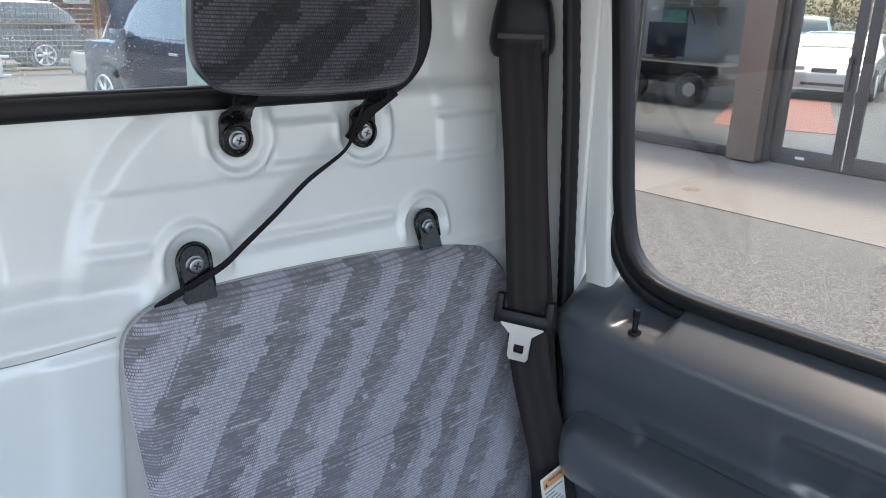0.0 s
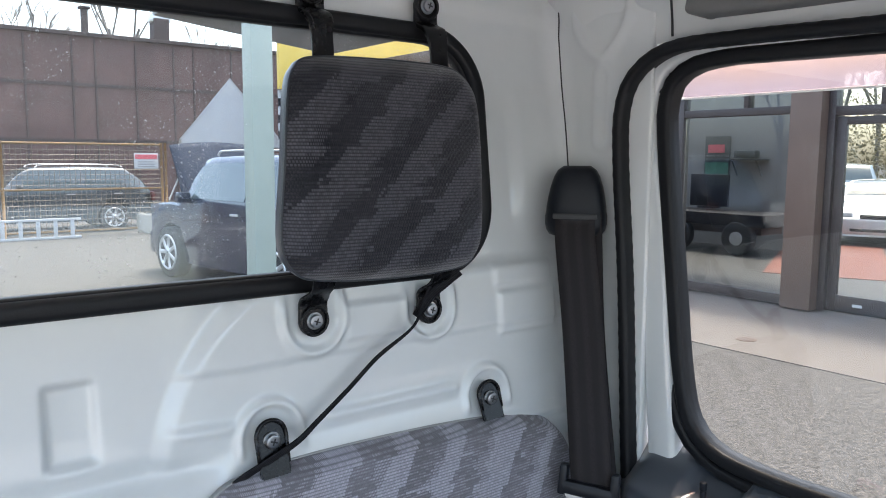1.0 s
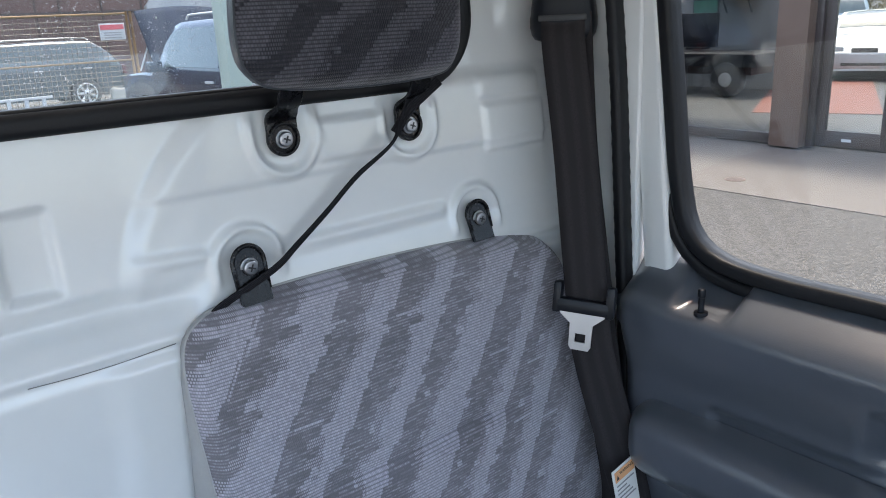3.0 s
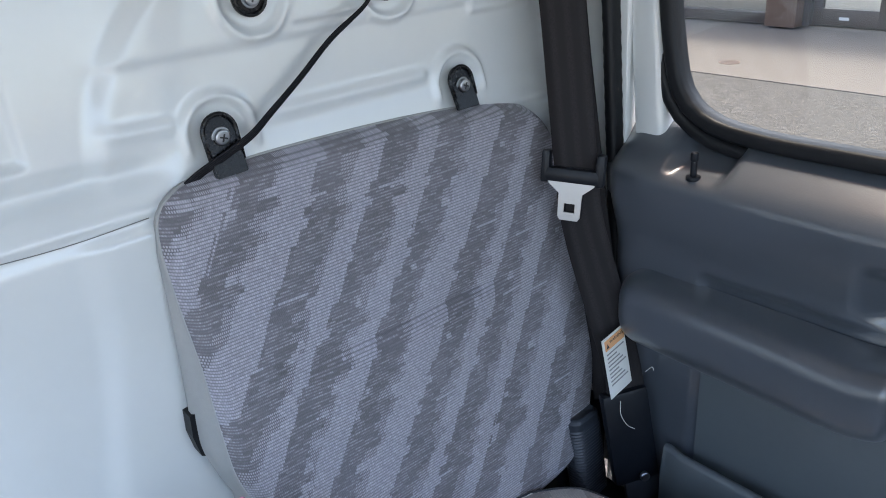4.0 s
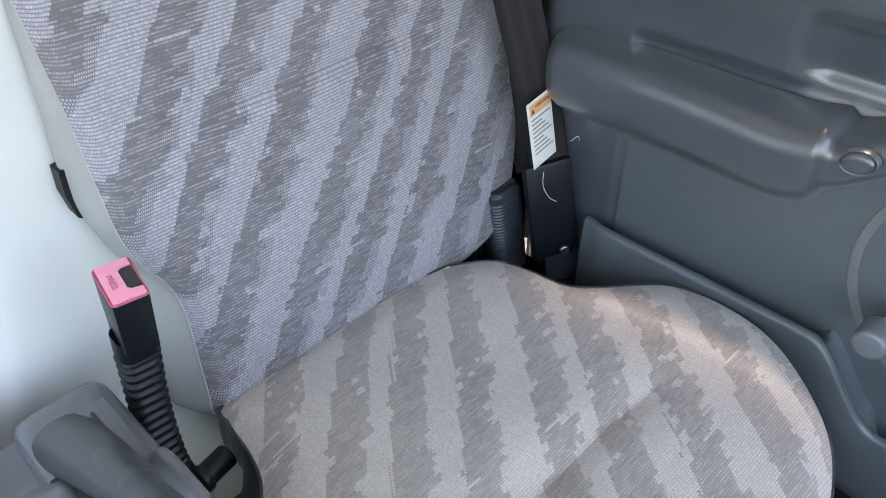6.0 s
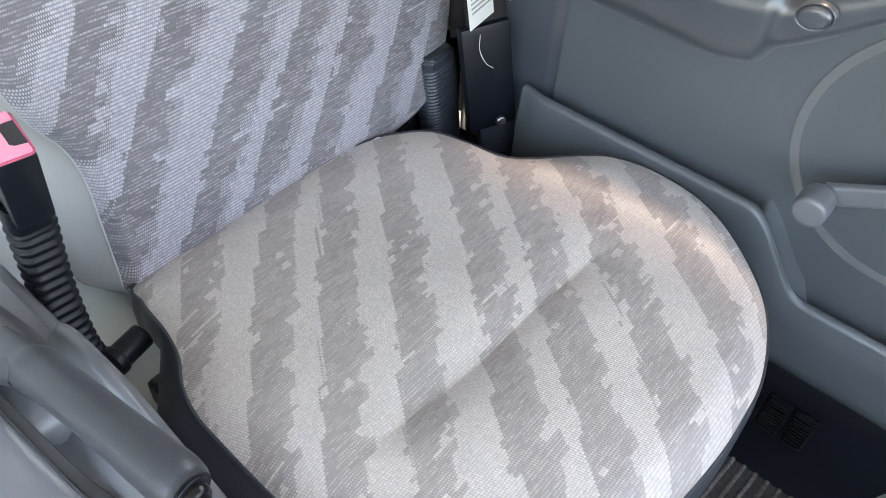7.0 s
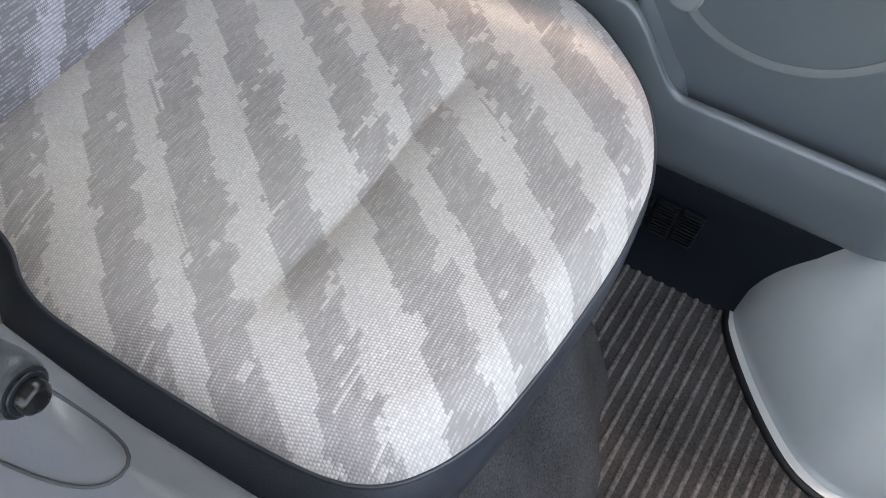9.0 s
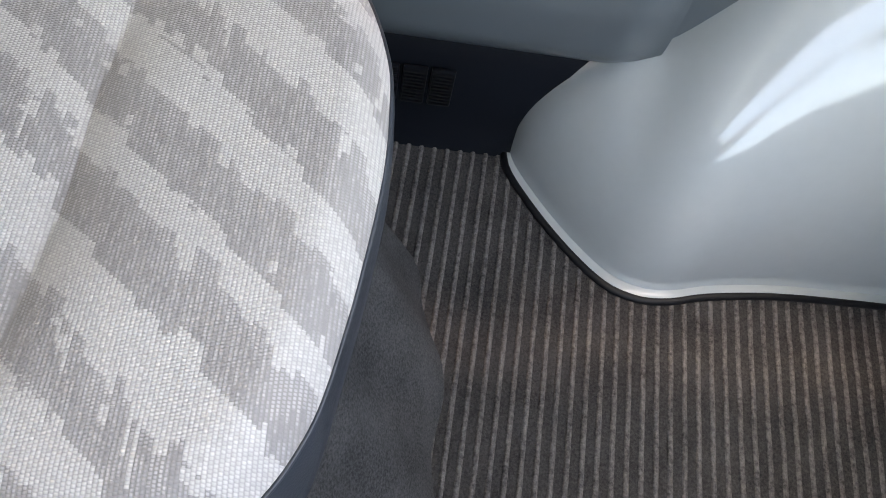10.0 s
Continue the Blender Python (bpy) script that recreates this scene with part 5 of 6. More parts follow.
for v in bm.verts:
    if v.co.z < 0:
        v.co.x *= 1 + v.co.z * 2.4
        v.co.y *= 1 + v.co.z * 1.5
part("housing", bm, M_BLACK, buckle, "black plastic buckle housing", smooth=True).matrix_local = BM4
red_line = [Vector((x, y, 0.0330)) for x, y in rounded_rect(-0.0200, -0.0132, 0.0200, 0.0132, 0.003, 3)]
rl = sweep("red_edge", red_line, ring_section(0.0010, 6), M_RED, buckle, closed=True)
rl.matrix_local = BM4
# the button is cut out at the side where the tongue enters
notch = [(-0.0170, -0.0097), (-0.0115, -0.0097), (-0.0105, -0.0035), (-0.0085, -0.0015), (0.0085, -0.0015), (0.0105, -0.0035), (0.0115, -0.0097), (0.0170, -0.0097), (0.0175, -0.009), (0.0175, 0.009), (0.0168, 0.0098), (-0.0168, 0.0098), (-0.0175, 0.009), (-0.0175, -0.009)]
bm = bmesh.new()
lo = [bm.verts.new((x * 1.10, y * 1.24, 0.0320)) for x, y in notch]
hi = [bm.verts.new((x * 1.10, y * 1.24, 0.0356)) for x, y in notch]
bm.faces.new(hi)
for i in range(len(notch)):
    bm.faces.new((lo[i], lo[(i + 1) % len(notch)], hi[(i + 1) % len(notch)], hi[i]))
button = part("press_button", bm, M_PINK, buckle, "faded pink press button")
button.matrix_local = BM4
lettering("button_text", "PRESS", 0.0058, pose(0, 0.0055, 0.0358, 0, 0, 180), M_RED, button)
part("slot", box_bm((0.024, 0.012, 0.002), (0, -0.0075, 0.0327), 0.0004), M_SEALER, buckle, "dark tongue slot").matrix_local = BM4
stalk = smooth_path([(0.0922, 0.598, 1.112), (0.0905, 0.603, 1.078), (0.083, 0.596, 1.02), (0.080, 0.585, 0.965), (0.086, 0.576, 0.93)], 130)
sweep("ribbed_stalk", [p - BK for p in stalk], block_section(0.030, 0.023, 0.35), M_BLACK, buckle, "ribbed black rubber stalk", up=(0, 1, 0), scale=[(1.10 if i < 16 else 1.04 - 0.002 * (i - 16) if i < 40 else 0.99 - 0.0012 * (i - 40)) * (1.0 if i < 20 else (1.0, 1.10, 1.12, 1.10, 0.98, 0.92)[i % 6]) for i in range(130)])

# ---------------------------------------------------------------- centre console and handbrake
console = thing("centre_console", "slate grey plastic centre console between the seats", "console", (-0.03, 0.2, 0.93))
CO = console.location


def console_z(x, y):
    z = 1.046 - 5.4 * max(0.0, x - 0.035) ** 1.5 - 0.25 * max(0.0, -0.08 - x)
    z -= 0.10 * max(0.0, 0.22 - y)
    z += 0.060 * bump1(x - 0.059, 0.015) * sstep(y, 0.33, 0.47) * (1 - sstep(y, 0.50, 0.55))          # shoulder beside the lever
    z += 0.036 * sstep(-x, -0.020, 0.005) * sstep(y, 0.41, 0.50) * (1 - sstep(y, 0.52, 0.58))          # raised lobe on the other side
    z -= 0.010 * bump1(x - 0.016, 0.010) * sstep(y, 0.37, 0.41)
    z -= 0.012 * bump1(x + 0.045, 0.012) * sstep(y, 0.28, 0.33) * (1 - sstep(y, 0.40, 0.43))
    return z


cxs = [-0.20 + 0.0044 * i for i in range(61)]
cys = [0.06 + 0.0068 * i for i in range(84)]
cv = []
for y in cys:
    for x in cxs:
        cv.append(Vector((x, y, console_z(x, y))) - CO)
    last = cv[-1]
    cv.append(Vector((0.0665, y, last.z + CO.z - 0.012)) - CO)
    cv.append(Vector((0.0670, y, 0.86)) - CO)
mesh_part("top_shell", cv, grid_faces(len(cys), 63), M_CONSOLE, console)
box("side", (0.258, 0.58, 0.36), Vector((-0.066, 0.340, 0.81)) - CO, M_CONSOLE, console, 0.01)
groove = smooth_path([(0.000, 0.485, 0), (0.006, 0.42, 0), (0.013, 0.355, 0), (0.022, 0.322, 0), (0.035, 0.310, 0), (0.047, 0.318, 0), (0.052, 0.345, 0), (0.050, 0.40, 0)], 50)
sweep("panel_gap", [Vector((p.x, p.y, console_z(p.x, p.y) + 0.0002)) - CO for p in groove], ring_section(0.0011, 6), M_SEALER, console)
rear_cap = box("rear_cover", (0.078, 0.17, 0.075), Vector((0.026, 0.548, 1.026)) - CO, M_CONSOLE, console, 0.02, "raised grey rear cover with a slot", segments=4)
box("slot_pad", (0.028, 0.085, 0.004), Vector((0.040, 0.555, 1.0645)) - CO, M_CONSOLE, rear_cap, 0.0015)
box("slot", (0.003, 0.075, 0.003), Vector((0.040, 0.550, 1.0665)) - CO, M_SEALER, rear_cap)
box("tray", (0.10, 0.16, 0.05), Vector((-0.09, 0.60, 1.03)) - CO, M_BLACK, console, 0.012, "black tray beside the rear cover")

# flat dark strip on the shell, painted for the shade beside the lever
lever_shade_strip = [Vector((x, y, console_z(x, y) + 0.001)) - CO for x, y in ((-0.004, 0.555), (0.000, 0.51), (0.004, 0.47), (0.009, 0.43), (0.015, 0.395))]
sweep("lever_shade_strip", smooth_path(lever_shade_strip, 24), block_section(0.010, 0.003, 0.3), M_SEALER, console, "dark strip standing for the shade in the gap beside the lever")

brake = thing("handbrake", "grey plastic handbrake lever with a black release button", "handbrake", (0.03, 0.4, 1.05))
HBR = brake.location
lev = smooth_path([(0.020, 0.560, 1.060), (0.022, 0.50, 1.098), (0.026, 0.44, 1.120), (0.030, 0.38, 1.130), (0.034, 0.325, 1.134)], 60)
sweep("lever", [p - HBR for p in lev], ring_section(0.0132, 20, 1.0), M_LEVER, brake, scale=[(1.12 - 0.12 * sstep(i, 8, 26)) * {26: 1.03, 27: 1.08, 28: 1.08, 29: 1.03}.get(i, 1.0) * (1 + 0.10 * sstep(i, 44, 57)) * {57: 0.985, 58: 0.93, 59: 0.80}.get(i, 1.0) for i in range(60)])
tipdir = (lev[-1] - lev[-3]).normalized()
TM = Matrix.Translation(lev[-1] - HBR) @ tipdir.to_track_quat("Z", "Y").to_matrix().to_4x4()
disc("collar", 0.0098, 0.003, TM, M_BLACK, brake, 0.0008)
disc("release_button", 0.0076, 0.012, TM @ pose(0, 0, 0.002), M_GLOSSBLACK, brake, 0.0042, label="shiny black release button")
boot = []
for i in range(26):
    t = i / 25
    p = Vector((0.016, 0.60, 1.045)).lerp(Vector((0.0246, 0.462, 1.1135)), t)
    for j in range(20):
        q = 2 * math.pi * j / 20
        k = 0.012 * (1 - t) ** 0.7 + 0.0146
        boot.append(p + Vector((math.cos(q) * k, 0, math.sin(q) * k * 0.9)) - HBR)
mesh_part("lever_boot", boot, grid_faces(26, 20, False, True), M_LEVER, brake, "moulded cover at the foot of the lever")


# ---------------------------------------------------------------- outdoors
gv = [(-400, -400, 0), (400, -400, 0), (400, 400, 0), (-400, 400, 0)]
ground = mesh_part("ground", gv, [(0, 1, 2, 3)], M_ASPHALT, smooth=False)
tagged(ground, "worn grey asphalt parking lot", "ground", kind="structure")
tagged(box("pavement", (2.6, 60, 0.06), (7.42, 5, -0.022), M_CONCRETE, bevel=0.003), "pale concrete walk before the shop", "pavement", kind="structure")
dr = thing("drain_cover", "small dark round cover set in the concrete", "drain cover", (6.60, 3.92, 0.010))
disc("plate", 0.085, 0.006, pose(0, 0, 0), M_SEAM, dr, 0.002)
disc("ring", 0.095, 0.004, pose(0, 0, 0), M_BROWN, dr, 0.001)

# unseen pale ground on the far side, added to bounce light into the cab
for size, at in (((20.0, 30.0, 0.004), (-11.4, 1.0, 0.006)), ((4.4, 12.0, 0.004), (0.8, -8.5, 0.006))):
    tagged(box("pavement", size, at, M_BOUNCE), "unseen pale ground added to bounce light into the cab", "gravel", kind="structure")

# shop front
shop = thing("shop_building", "single-storey shop with brown metal posts and large glass panes", "building", (8.6, 4, 0.0))
SH = shop.location


def shop_box(name, y0, y1, z0, z1, x0=8.52, x1=8.66, mat=M_BROWN, label="", bevel=0.006, parent=None):
    return box(name, (x1 - x0, y1 - y0, z1 - z0), Vector(((x0 + x1) / 2, (y0 + y1) / 2, (z0 + z1) / 2)) - SH, mat, parent or shop, bevel, label)


shop_box("post", 4.20, 4.55, 0.03, 3.4, 8.36, 8.70, label="broad brown metal post")
shop_box("post", 0.30, 0.65, 0.03, 3.4, 8.36, 8.70)
shop_box("post", 8.20, 8.55, 0.03, 3.4, 8.36, 8.70)
shop_box("header", -6, 16, 2.75, 3.4, 8.40, 8.72, label="brown metal fascia")
# roof stops short of the room wall to let sky light in
shop_box("roof", -6, 16, 3.4, 3.6, 8.25, 10.6)
shop_box("wall", 8.55, 16, 0.03, 2.75, 8.45, 8.65, M_BROWNWALL)
shop_box("wall", -6, 0.30, 0.03, 2.75, 8.45, 8.65, M_BROWNWALL)
for y0, y1, z0, z1 in ((4.55, 8.2, 0.03, 0.14), (4.55, 8.2, 2.24, 2.33), (4.55, 8.2, 2.66, 2.75), (6.05, 6.13, 0.14, 2.66), (4.55, 4.60, 0.14, 2.66), (0.65, 4.20, 2.20, 2.30), (0.65, 4.20, 2.66, 2.75), (4.12, 4.20, 0.03, 2.66), (0.65, 0.72, 0.03, 2.66), (5.16, 5.22, 2.33, 2.66), (3.6, 3.66, 2.30, 2.66)):
    flat = y1 - y0 > z1 - z0
    shop_box("mullion", y0, y1, z0, z1, 8.528 if flat else 8.52, 8.652 if flat else 8.66, M_DARKBROWN)
for y0, y1 in ((3.33, 4.11), (2.52, 3.30), (1.6, 2.5)):
    leaf = shop_box("door", y0, y0 + 0.10, 0.05, 2.19, 8.56, 8.62, M_DARKBROWN, label="glazed shop door leaf")
    shop_box("stile", y1 - 0.10, y1, 0.05, 2.19, 8.56, 8.62, M_DARKBROWN, parent=leaf)
    shop_box("rail", y0 + 0.002, y1 - 0.002, 0.054, 0.22, 8.564, 8.616, M_DARKBROWN, parent=leaf)
    shop_box("rail", y0 + 0.002, y1 - 0.002, 2.10, 2.186, 8.564, 8.616, M_DARKBROWN, parent=leaf)
    shop_box("handle", y0 + 0.05, y0 + 0.09, 0.90, 1.25, 8.50, 8.54, M_SEAM, parent=leaf)
    shop_box("pane", y0 + 0.1, y1 - 0.1, 0.22, 2.10, 8.586, 8.594, M_SHOPGLASS, parent=leaf, bevel=0)
for y0, y1, z0, z1 in ((4.60, 6.05, 0.14, 2.24), (6.13, 8.2, 0.14, 2.24), (4.60, 5.16, 2.33, 2.66), (5.22, 6.05, 2.33, 2.66), (0.72, 3.6, 2.30, 2.66), (3.66, 4.12, 2.30, 2.66)):
    shop_box("window", y0, y1, z0, z1, 8.588, 8.596, M_SHOPGLASS, bevel=0)
shop_box("notice", 2.62, 2.86, 0.27, 0.42, 8.575, 8.58, M_WHITE, "small white notice with a red band", 0)
shop_box("notice_band", 2.62, 2.70, 0.29, 0.40, 8.571, 8.574, M_SIGNRED, "", 0)
shop_box("notice", 3.42, 3.60, 1.85, 2.05, 8.575, 8.58, M_WHITE, "", 0)
shop_box("door_label", 3.72, 3.82, 0.11, 0.14, 8.552, 8.558, M_WHITE, "", 0)
shop_box("room_floor", -5.9, 15.9, 0.0, 0.04, 8.7, 16.4, M_SHOPFLOOR, bevel=0)
shop_box("room_wall", 7.0, 12.0, 0.04, 3.3, 13.6, 13.7, M_SHOPWALL, "white shop wall toned dark for the room's shade", 0)
# orange patch, turned along the camera's view, stands in for a glass reflection
box("reflection_patch", (4.8, 1.7, 0.006), Vector((13.2, 6.25, 0.043)) - SH, M_ORANGEFLOOR, shop, 0, "orange patch standing in for a reflection in the shop glass", pose(0, 0, 0, 0, 0, 24))
poster = thing("wall_poster", "dark framed poster on the shop wall", "poster", (13.58, 8.75, 1.75))
box("sheet", (0.02, 0.55, 0.85), (0, 0, 0), M_POSTER, poster, 0.004)
box("green_band", (0.01, 0.50, 0.30), (-0.014, 0, -0.24), M_TEAL, poster)
box("print_block", (0.01, 0.36, 0.16), (-0.014, 0.02, 0.18), M_SIGNRED, poster)
shelf = thing("wall_shelf", "small dark shelf on two brackets holding a model", "shelf", (13.45, 8.05, 1.72))
box("board", (0.28, 0.75, 0.03), (0, 0, 0), M_POSTER, shelf, 0.004)
for sy in (-0.25, 0.25):
    sweep("bracket", [Vector((0.12, sy, -0.30)), Vector((-0.05, sy, -0.05)), Vector((-0.12, sy, -0.012))], ring_section(0.02, 6), M_POSTER, shelf)
box("model", (0.2, 0.45, 0.16), (0, 0, 0.10), M_POSTER, shelf, 0.05)
screen = thing("monitor", "black monitor on a dark counter in the shop", "monitor", (12.9, 8.45, 0.80))
box("panel", (0.06, 0.80, 0.60), (0, 0, 0.34), M_BLACKCHK, screen, 0.01)
box("foot", (0.25, 0.35, 0.04), (0, 0, 0.02), M_BLACKCHK, screen, 0.006)
trailer = thing("flatbed_cart", "low dark flatbed cart on rubber wheels in the shop", "cart", (12.7, 8.05, 0.04))
box("deck", (1.0, 2.3, 0.22), (0, 0, 0.62), M_BLACKCHK, trailer, 0.02)
box("chassis", (0.7, 2.0, 0.14), (0, 0, 0.44), M_SEAM, trailer, 0.01)
for wy in (-0.62, 0.62):
    w = disc("wheel", 0.30, 0.18, pose(-0.42, wy, 0.30, 0, 90, 0), M_TYRE, trailer, 0.04)
    disc("hub", 0.12, 0.02, pose(-0.52, wy, 0.30, 0, 90, 0), M_RIM, w, 0.006)

# ---------------------------------------------------------------- parked cars
M_TAIL = plain("dark_red_lens", (0.10, 0.010, 0.012), 0.3, vary=0.1, scale=8)
M_HOODLINING = plain("dark_hood_lining", (0.020, 0.028, 0.046), 0.8, vary=0.2, scale=4, spec=0.08)
def wheel(parent, at, r, spokes=7):
    w = disc("wheel", r, 0.20, Matrix.Translation(at) @ pose(0, 0, 0, 90, 0, 0), M_TYRE, parent, 0.03, 36, "black tyre on an alloy rim")
    side = -1 if at[1] < 0 else 1
    y = at[1] + side * 0.098
    rimr = r * 0.66
    disc("rim", rimr, 0.02, Matrix.Translation((at[0], y - side * 0.02, at[2])) @ pose(0, 0, 0, 90, 0, 0), M_SEAM, w, 0.004)
    hoop = [Vector((at[0] + rimr * math.cos(q), y, at[2] + rimr * math.sin(q))) for q in [2 * math.pi * i / 30 for i in range(30)]]
    sweep("rim_edge", hoop, ring_section(0.018, 6), M_RIM, w, up=(0, 1, 0), closed=True)
    for i in range(spokes):
        q = 2 * math.pi * i / spokes
        sweep("spoke", [Vector((at[0] + rr * math.cos(q), y, at[2] + rr * math.sin(q))) for rr in (0.02, rimr)], block_section(0.055, 0.03, 0.3, 1), M_RIM, w, up=(0, 1, 0))
    return w


def car(name, label, at, heading, paint, length, width, height, belt_h, cabin, hood_h, tail_h, wheel_r, axles, hood_up=False, rails=False):
    """A car built lengthways on x, its nose to +x. cabin: x of windscreen foot, roof front, roof rear, rear-window foot."""
    base = thing(name, label, "car", (at[0], at[1], 0))
    base.rotation_euler = (0, 0, radians(heading))
    h = length / 2
    ws, rf, rr, rw = cabin
    xs = sorted({-h + length * i / 40 for i in range(41)} | {ws, rf, rr, rw})

    def top(x):
        if x >= ws:
            k = (x - ws) / (h - ws)
            return hood_h - 0.10 * k - 0.12 * sstep(k, 0.55, 1.0) - 0.22 * sstep(k, 0.82, 1.0)
        if x >= rf:
            return hood_h + (height - hood_h) * math.sin((ws - x) / (ws - rf) * math.pi / 2) ** 0.9
        if x >= rr:
            return height + 0.02 * math.sin((x - rr) / (rf - rr) * math.pi)
        if x >= rw:
            return tail_h + (height - tail_h) * ((x - rw) / (rr - rw)) ** 0.8
        k = (rw - x) / (h + rw)
        return tail_h - 0.03 * k - 0.2 * sstep(k, 0.8, 1.0)

    def half(x):
        k = abs(x) / h
        return width / 2 * (1 - 0.08 * sstep(k, 0.60, 1.0) - 0.20 * sstep(k, 0.86, 1.0) - 0.02 * k)

    def sect(x, s):
        """s from 0 at the sill to 1 at the roof's middle."""
        w, t = half(x), top(x)
        b = min(belt_h, t - 0.03)
        low = 0.24
        for ax in axles:                               # wheel openings
            d = abs(x - ax)
            if d < wheel_r * 1.15:
                low = max(low, wheel_r + math.sqrt(max(0.0, (wheel_r * 1.15) ** 2 - d * d)))
        if s < 0.45:
            k = s / 0.45
            return Vector((x, w * (0.94 + 0.06 * math.sin(k * math.pi * 0.8)), low + (b - low) * k))
        if s < 0.8:
            k = (s - 0.45) / 0.35
            tuck = 0.20 * max(0.0, t - b) / 0.6
            return Vector((x, w * (1 - 0.04 * k) - tuck * k * 0.9, b + (t - 0.03 - b) * k))
        k = (s - 0.8) / 0.2
        tuck = 0.20 * max(0.0, t - b) / 0.6
        return Vector((x, (w * 0.96 - tuck * 0.9) * (1 - k), t - 0.03 * (1 - k) ** 2))

    ss = [0, 0.09, 0.18, 0.27, 0.36, 0.45, 0.50, 0.55, 0.62, 0.70, 0.76, 0.80, 0.86, 0.93, 1.0]
    ring = ss + [2 - s for s in reversed(ss[:-1])]
    verts = []
    for x in xs:
        for s in ring:
            p = sect(x, s if s <= 1 else 2 - s)
            verts.append(p if s <= 1 else Vector((p.x, -p.y, p.z)))
    n, m = len(xs), len(ring)
    body = mesh_part("body", verts, grid_faces(n, m) + [tuple(range(m)), tuple(range((n - 1) * m, n * m))[::-1]], paint, base)
    box("underbody", (length * 0.86, width * 0.80, 0.20), (0, 0, 0.34), M_SEAM, base, 0.02)

    def pane(x0, x1, s0, s1, sides=(1, -1), pname="side_window", out=0.008):
        for sd in sides:
            pv = []
            for i in range(9):
                x = x0 + (x1 - x0) * i / 8
                for j in range(5):
                    p = sect(x, s0 + (s1 - s0) * j / 4)
                    pv.append(Vector((p.x, sd * (p.y + out), p.z)))
            mesh_part(pname, pv, grid_faces(9, 5, flip=sd > 0), M_CARGLASS, base, "dark car window")

    mid = (rf + rr) / 2
    pane(ws - (ws - rf) * 0.62, mid + 0.06, 0.49, 0.755)
    pane(mid - 0.06, rr + (rf - rr) * 0.06, 0.49, 0.755)
    if rr - rw > 0.35:
        pane(rr - 0.04, rr - (rr - rw) * 0.45, 0.50, 0.72)
    for x0, x1, pname in ((ws - 0.04, rf + 0.06, "windscreen"), (rr - 0.06, rw + 0.05, "rear_window")):
        pv = []
        for i in range(9):
            x = x0 + (x1 - x0) * i / 8
            for j in range(9):
                s = 0.80 + 0.4 * (0.06 + 0.88 * j / 8)
                p = sect(x, s if s <= 1 else 2 - s)
                pv.append(Vector((p.x, p.y if s <= 1 else -p.y, p.z + 0.008)))
        mesh_part(pname, pv, grid_faces(9, 9), M_CARGLASS, base)
    for ax in axles:
        for sd in (1, -1):
            wheel(base, (ax, sd * (width / 2 - 0.10), wheel_r), wheel_r)
    for sd in (1, -1):
        box("headlamp", (0.16, 0.30, 0.12), (h - 0.14, sd * (width / 2 - 0.36), hood_h - 0.33), M_LAMP, base, 0.03)
        box("tail_lamp", (0.08, 0.20, 0.20), (-h + 0.03, sd * (width / 2 - 0.20), tail_h - 0.25), M_TAIL, base, 0.02)
        box("mirror", (0.12, 0.20, 0.14), (ws - 0.28, sd * (width / 2 + 0.08), belt_h + 0.08), paint, base, 0.03)
        for hx in (mid + 0.25, mid - 0.75):
            box("door_handle", (0.18, 0.02, 0.03), (hx, sd * (width / 2 + 0.006), belt_h - 0.10), M_RIM, base, 0.006)
    box("grille", (0.05, width * 0.26, 0.11), (h - 0.02, 0, hood_h - 0.35), M_BLACKCHK, base, 0.02)
    box("bumper", (0.18, width * 0.80, 0.34), (h - 0.07, 0, 0.43), paint, base, 0.07, segments=3)
    box("bumper", (0.14, width * 0.90, 0.22), (-h + 0.04, 0, 0.48), paint, base, 0.05)
    box("lower_grille", (0.04, width * 0.44, 0.06), (h + 0.008, 0, 0.36), M_BLACKCHK, base, 0.01)
    if rails:
        for sd in (1, -1):
            pth = smooth_path([(rf - 0.05, sd * (width / 2 - 0.28), height + 0.0), (rf - 0.25, sd * (width / 2 - 0.28), height + 0.06), (rr + 0.25, sd * (width / 2 - 0.28), height + 0.06), (rr + 0.02, sd * (width / 2 - 0.28), height)], 24)
            sweep("roof_rail", pth, ring_section(0.014, 8), M_ALU, base)
    if hood_up:
        hv = []
        for i in range(10):
            k = i / 9
            x, z = ws + 0.05 + 0.55 * k, hood_h + 0.02 + 0.86 * k - 0.10 * k * k
            for j in range(11):
                q = (j / 10 - 0.5) * 2
                hv.append(Vector((x, q * width * 0.44 * (1 - 0.12 * k), z - 0.05 * q * q)))
        mesh_part("open_hood", hv, grid_faces(10, 11), M_HOODLINING, base, "raised hood showing its dark lining").modifiers.new("thickness", "SOLIDIFY").thickness = 0.03
        sweep("hood_prop", [Vector((h - 0.35, 0.55, hood_h - 0.06)), Vector((ws + 0.45, 0.45, hood_h + 0.66))], ring_section(0.012, 6), M_WHITE, base)
    return base


P_NAVY = car_paint("dark_navy_paint", (0.010, 0.019, 0.042))
P_TEAL = car_paint("grey_blue_paint", (0.045, 0.060, 0.070))
P_WHITE = car_paint("white_paint", (0.48, 0.485, 0.49))
P_SILVER = car_paint("silver_blue_paint", (0.25, 0.31, 0.36))
car("suv", "dark navy estate-type utility car with its hood raised", (4.55, 9.72), 98, P_NAVY, 4.6, 1.78, 1.72, 1.08, (1.02, 0.45, -1.80, -2.15), 1.12, 1.14, 0.36, (1.36, -1.27), hood_up=True, rails=True)
